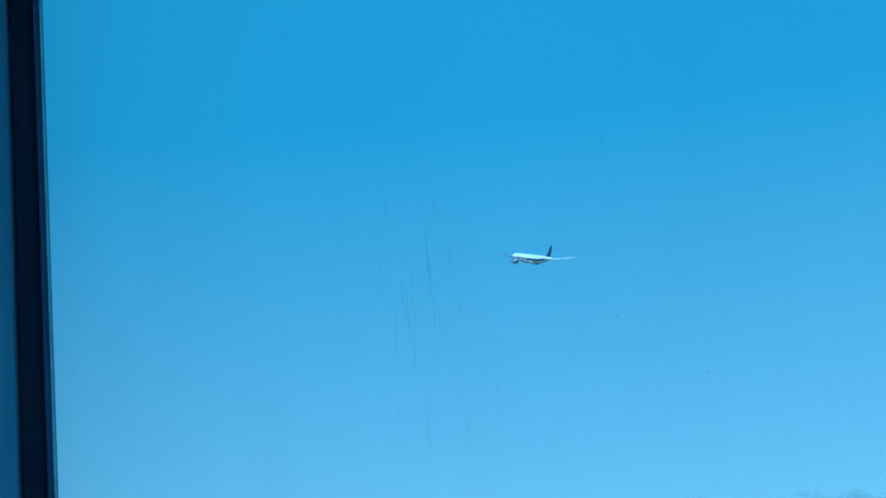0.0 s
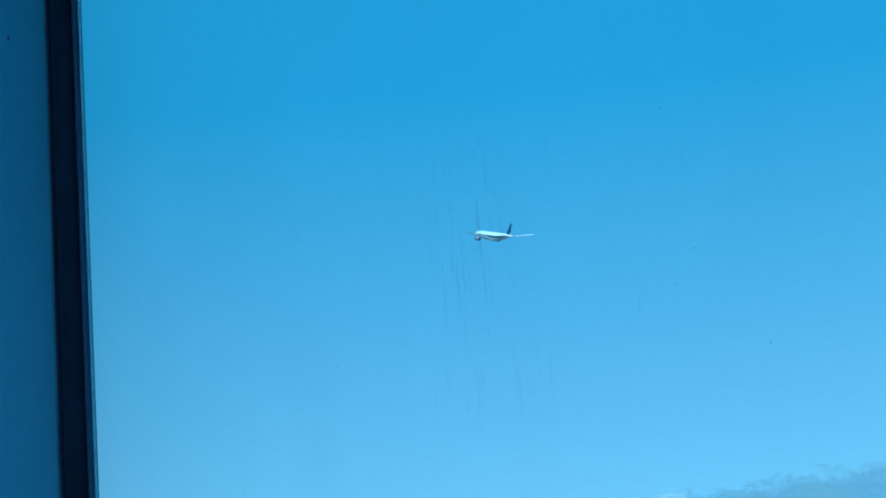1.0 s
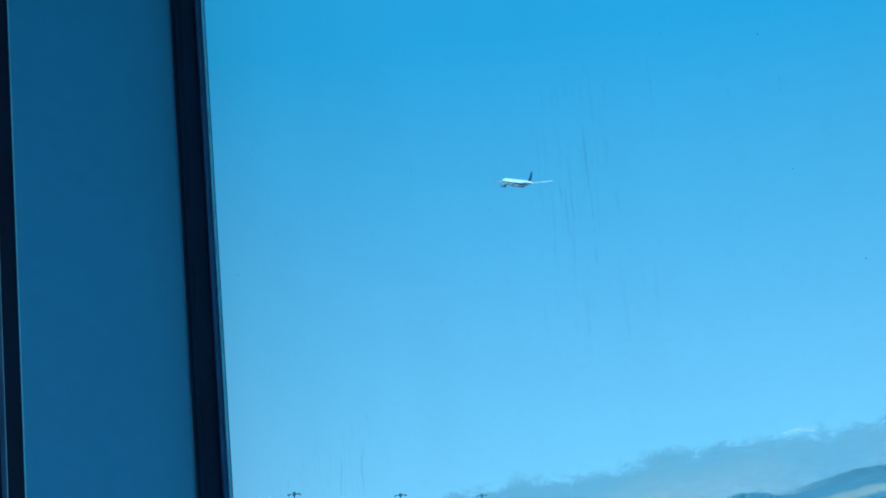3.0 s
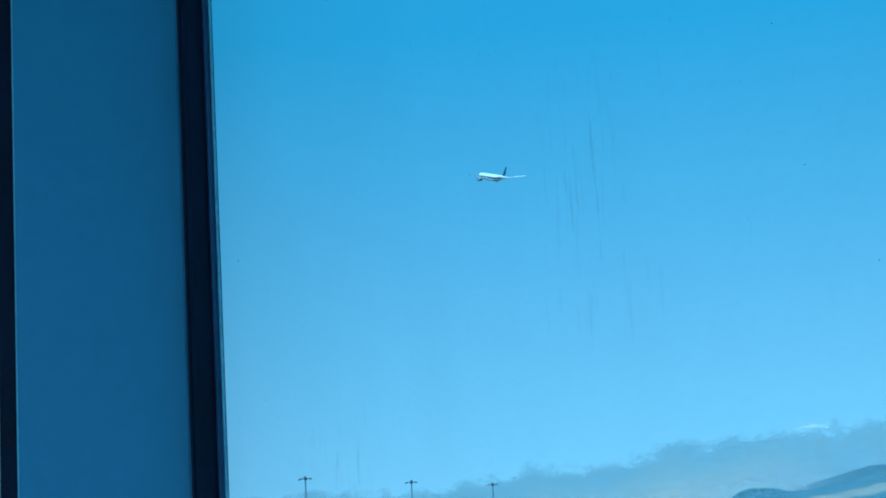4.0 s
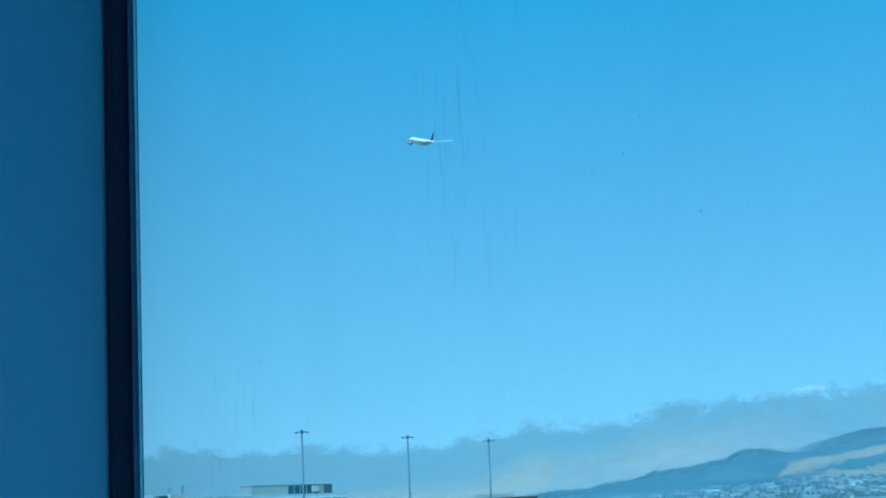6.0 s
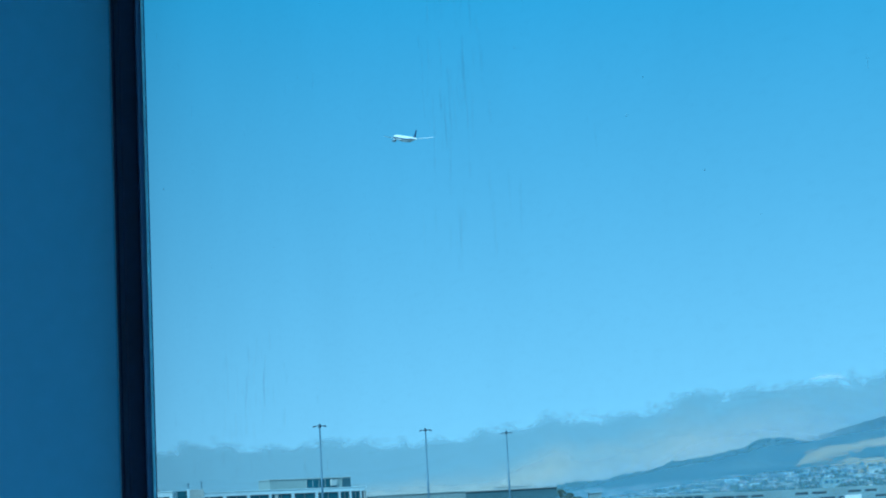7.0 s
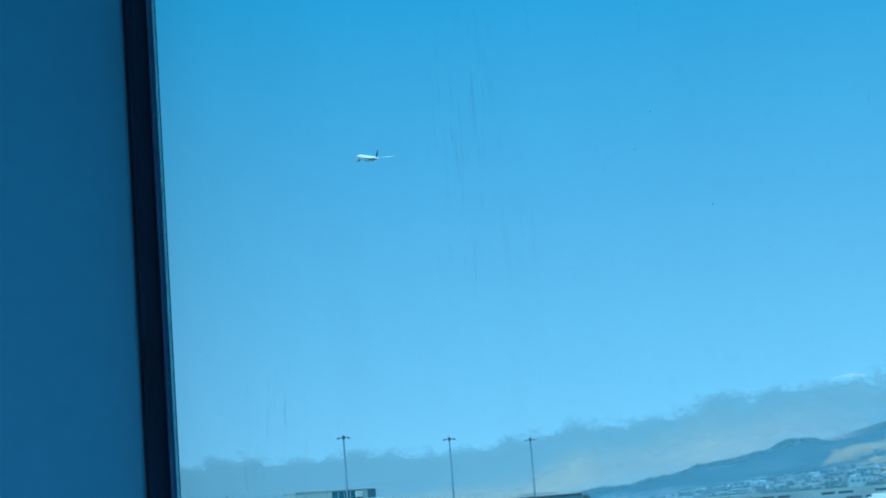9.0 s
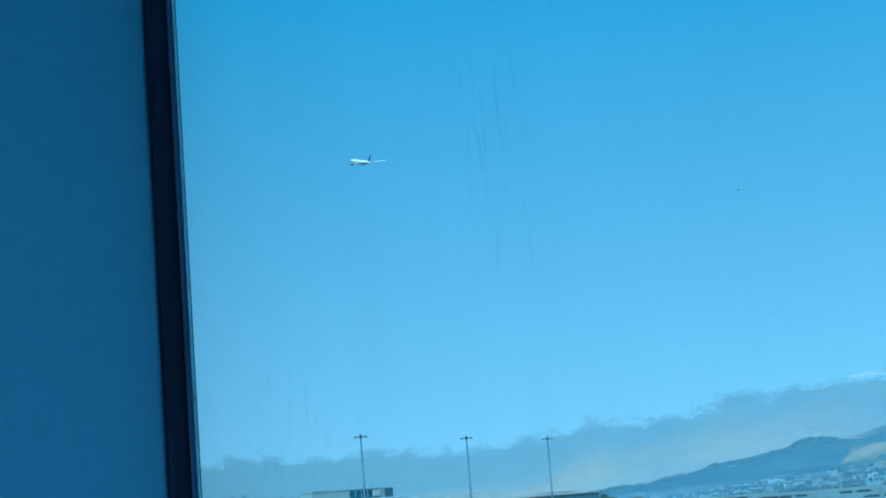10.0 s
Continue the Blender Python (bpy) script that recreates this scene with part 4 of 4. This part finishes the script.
def woods():
    """Scattered trees on the slopes, too many and too far to count."""
    rng = random.Random(5)
    tmpl = bmesh.new()
    bmesh.ops.create_icosphere(tmpl, subdivisions=1, radius=1.0)
    tv = [v.co.copy() for v in tmpl.verts]
    tmpl.verts.index_update()
    tf = [[v.index for v in f.verts] for f in tmpl.faces]
    tmpl.free()
    verts, faces = [], []

    def put(x, y, z, r, h):
        n0 = len(verts)
        for c in tv:
            k = rng.uniform(0.7, 1.3)
            verts.append((x + c.x * r * k, y + c.y * r * k, z + h * 0.4 + c.z * h * 0.6 * k))
        faces.extend([[n0 + i for i in f] for f in tf])
    for i in range(1700):       # among the houses
        x, y, z = on_slope(rng.uniform(0.02, 0.28), 0.0095 + 0.0115 * rng.random() ** 1.5)
        put(x, y, z, rng.uniform(1.6, 4), rng.uniform(2.5, 6))
    for i in range(1500):       # along the wooded crest
        s = -0.02 + 0.185 * rng.random()
        y = 3300 - 500 * rng.random() ** 2
        put(s * y, y, hill_height(s * y, y) - 1.5, rng.uniform(2.2, 5), rng.uniform(3, 6))
    for i in range(75):         # taller stands on the crest, with gaps between them
        s = 0.02 + 0.135 * rng.random()
        tall = rng.uniform(5, 9.5)
        for j in range(rng.randint(3, 9)):
            x, y = s * 3290 + rng.gauss(0, 7), 3290 - 25 * rng.random()
            put(x, y, hill_height(x, y) - 2, rng.uniform(2.8, 5.5), tall * rng.uniform(0.6, 1.1))
    for i in range(150):        # scrub along the crest of the dry slope
        s = rng.uniform(0.15, 0.275)
        for j in range(rng.randint(1, 7)):
            x, y = s * 2790 + rng.gauss(0, 9), 2795 - 90 * rng.random() ** 2
            put(x, y, hill_height(x, y) - 1, rng.uniform(1.2, 2.8), rng.uniform(1.5, 3.5))
    for i in range(170):        # a belt of scrub across the dry slope
        s0 = rng.uniform(0.172, 0.28)
        x0, y0, _ = on_slope(s0, lerp(s0, ((0.172, 0.0238), (0.19, 0.0246), (0.202, 0.0262), (0.22, 0.029), (0.28, 0.031))) + rng.gauss(0, 0.0011))
        put(x0, y0, hill_height(x0, y0) - 1, rng.uniform(0.8, 3.0), rng.uniform(1.2, 4))
    for s0, e0, wide, count in ((0.1705, 0.0222, 3, 8), (0.184, 0.0225, 22, 30), (0.200, 0.0270, 5, 12), (0.2075, 0.0262, 9, 60), (0.214, 0.0285, 12, 90), (0.223, 0.0300, 20, 120)):   # groves
        x0, y0, _ = on_slope(s0, e0)
        for j in range(count):
            x, y = x0 + rng.gauss(0, wide), y0 + rng.gauss(0, 14)
            put(x, y, hill_height(x, y) - 1, rng.uniform(2, 4), rng.uniform(3, 6.5))
    for i in range(260):        # flat land before the slopes
        s, y = rng.uniform(0.02, 0.27), rng.uniform(1400, 1960)
        put(s * y, y, 0, rng.uniform(4, 8), rng.uniform(9, 17))
    me = bpy.data.meshes.new("hillside_trees")
    me.from_pydata(verts, [], faces)
    me.materials.append(M["leaf"])
    tagged(new("hillside_trees", me), "scattered dark green trees and scrub over the hillside", "trees", "", "stuff")


woods()


# ---- dirt on the pane ----
def streak_dirt():
    """Dried water streaks and specks on the pane, in window space."""
    rng = random.Random(77)
    def dirt(alpha):
        m = bpy.data.materials.new("dried_dirt")
        m.use_nodes = True
        n, k = m.node_tree.nodes, m.node_tree.links
        n["Principled BSDF"].inputs["Base Color"].default_value = (0.12, 0.13, 0.14, 1)
        n["Principled BSDF"].inputs["Roughness"].default_value = 0.9
        tr = n.new("ShaderNodeBsdfTransparent")
        mx = n.new("ShaderNodeMixShader")
        mx.inputs[0].default_value = alpha
        k.new(tr.outputs[0], mx.inputs[1])
        k.new(n["Principled BSDF"].outputs[0], mx.inputs[2])
        k.new(mx.outputs[0], n["Material Output"].inputs["Surface"])
        return m

    bm = bmesh.new()

    def strip(line, shift, wide, slot):
        prev = None
        for x, z, half in line:
            pair = [bm.verts.new((x + shift + q * half * wide, -0.0026 - 0.0001 * slot, EYE + z)) for q in (-1, 1)]
            if prev:
                bm.faces.new((prev[0], prev[1], pair[1], pair[0])).material_index = slot
            prev = pair

    def streak(x, z, length, w, strong=False):
        """A run of dried water: a dark line that wanders and thins out, with a paler rim on one side."""
        if x > 0.8:
            length = min(length, z - 0.19)
        steps = max(6, int(length / 0.004))
        dx, drift, flow, line = 0.0, 0.0, 1.0, []
        for i in range(steps + 1):
            f = i / steps
            drift = drift * 0.7 + rng.gauss(0, 0.00035)
            dx += drift
            flow = min(1.2, max(0.15, flow + rng.gauss(0, 0.22)))
            line.append((x + dx, z - length * f, 0.5 * w * flow * math.sin(math.pi * (0.04 + 0.92 * f)) ** 0.6))
        strip(line, 0.0, 0.8, 0 if strong else 1)
        strip(line, w * 0.8, 0.7, 2)
    for x, z, ln, w in ((1.078, 0.400, 0.060, 0.0036), (1.079, 0.345, 0.075, 0.0030), (1.045, 0.380, 0.06, 0.0045), (1.036, 0.355, 0.05, 0.0036), (1.026, 0.365, 0.06, 0.0034),
                        (1.01, 0.36, 0.05, 0.003), (0.434, 0.16, 0.035, 0.006), (0.426, 0.14, 0.03, 0.005), (0.50, 0.165, 0.05, 0.0045), (0.385, 0.12, 0.04, 0.004), (0.33, 0.10, 0.03, 0.004)):
        streak(x, z, ln, w, True)
    for i in range(60):
        streak(rng.gauss(1.05, 0.05), rng.uniform(0.22, 0.47), rng.uniform(0.012, 0.06), rng.uniform(0.0016, 0.0034))
    for i in range(90):
        streak(rng.gauss(0.40, 0.10), rng.uniform(0.05, 0.21), rng.uniform(0.008, 0.03), rng.uniform(0.002, 0.0045))
    for i in range(70):
        streak(rng.uniform(0.03, 1.9), rng.uniform(0.22, 0.9), rng.uniform(0.006, 0.03), rng.uniform(0.0012, 0.0026))
    pale_run = dirt(0.04)
    pale_run.name = "dried_lime"
    pale_run.node_tree.nodes["Principled BSDF"].inputs["Base Color"].default_value = (0.85, 0.87, 0.88, 1)
    part("water_streaks", bm, [dirt(0.15), dirt(0.05), pale_run], None, "", False, WALL)
    tagged(bpy.data.objects["water_streaks"], "faint dried water streaks on the window pane", "dirt", "", "stuff")
    sb = bmesh.new()
    spots = [(1.379, 0.284, 0.00048), (1.450, 0.201, 0.00048), (1.356, 0.397, 0.00048), (0.094, 0.454, 0.0011)]
    spots += [(rng.uniform(0.05, 1.9), rng.uniform(-0.05, 0.9), rng.uniform(0.0002, 0.00035)) for i in range(16)]
    for x, z, r in spots:
        loop = [sb.verts.new((x + r * 1.3 * rng.uniform(0.7, 1.2) * math.cos(a), -0.0029, EYE + z + r * rng.uniform(0.7, 1.3) * math.sin(a))) for a in np.linspace(0, 2 * math.pi, 9)[:-1]]
        sb.faces.new(loop)
    pale = bmesh.new()
    for x, z, r in ((1.352, 0.262, 0.0016), (1.30, 0.56, 0.0012), (0.78, 0.30, 0.0014), (1.18, 0.36, 0.001), (0.62, 0.47, 0.0014)):
        pale.faces.new([pale.verts.new((x + r * rng.uniform(0.7, 1.3) * math.cos(a), -0.0027, EYE + z + r * rng.uniform(0.5, 0.9) * math.sin(a))) for a in np.linspace(0, 2 * math.pi, 11)[:-1]])
    pm = dirt(0.16)
    pm.name = "dried_droplet"
    pm.node_tree.nodes["Principled BSDF"].inputs["Base Color"].default_value = (0.85, 0.87, 0.88, 1)
    tagged(part("dried_droplets", pale, pm, None, "", False, WALL), "pale dried droplets on the window pane", "dirt", "", "stuff")
    ob = part("dirt_specks", sb, M["mark"], None, "", False, WALL)
    tagged(ob, "tiny dark specks on the window pane", "dirt", "", "stuff")


streak_dirt()


# ---- what moves ----
def motions():
    # seconds, x, y, z, nose-up, bank, heading to the left
    PLANE_ROWS = [
        (0, 183.1, 1366.6, 323.7),
        (1, 145.7, 1465.0, 344.8),
        (2, 107.4, 1563.7, 365.8),
        (3, 68.4, 1662.5, 386.7),
        (4, 29.2, 1761.4, 407.2),
        (5, -10.2, 1860.3, 427.4),
        (6, -49.4, 1959.3, 447.2),
        (7, -88.7, 2058.4, 466.4),
        (8, -128.0, 2157.7, 485.1),
        (9, -167.6, 2257.0, 503.2),
        (10, -207.8, 2356.4, 520.7),
    ]
    walk(jet, [(t, pose(x, y, z, 0, 0, 19.5 + 0.85 * t) @ pose(0, 0, 0, 16.8 - 0.12 * t, 0, 0) @ pose(0, 0, 0, 0, 1.5 - 0.35 * t, 0)) for t, x, y, z in PLANE_ROWS])
    walk(cloud, [(0, pose(-10, 0, 0)), (10, pose(14, 0, 0))])


motions()
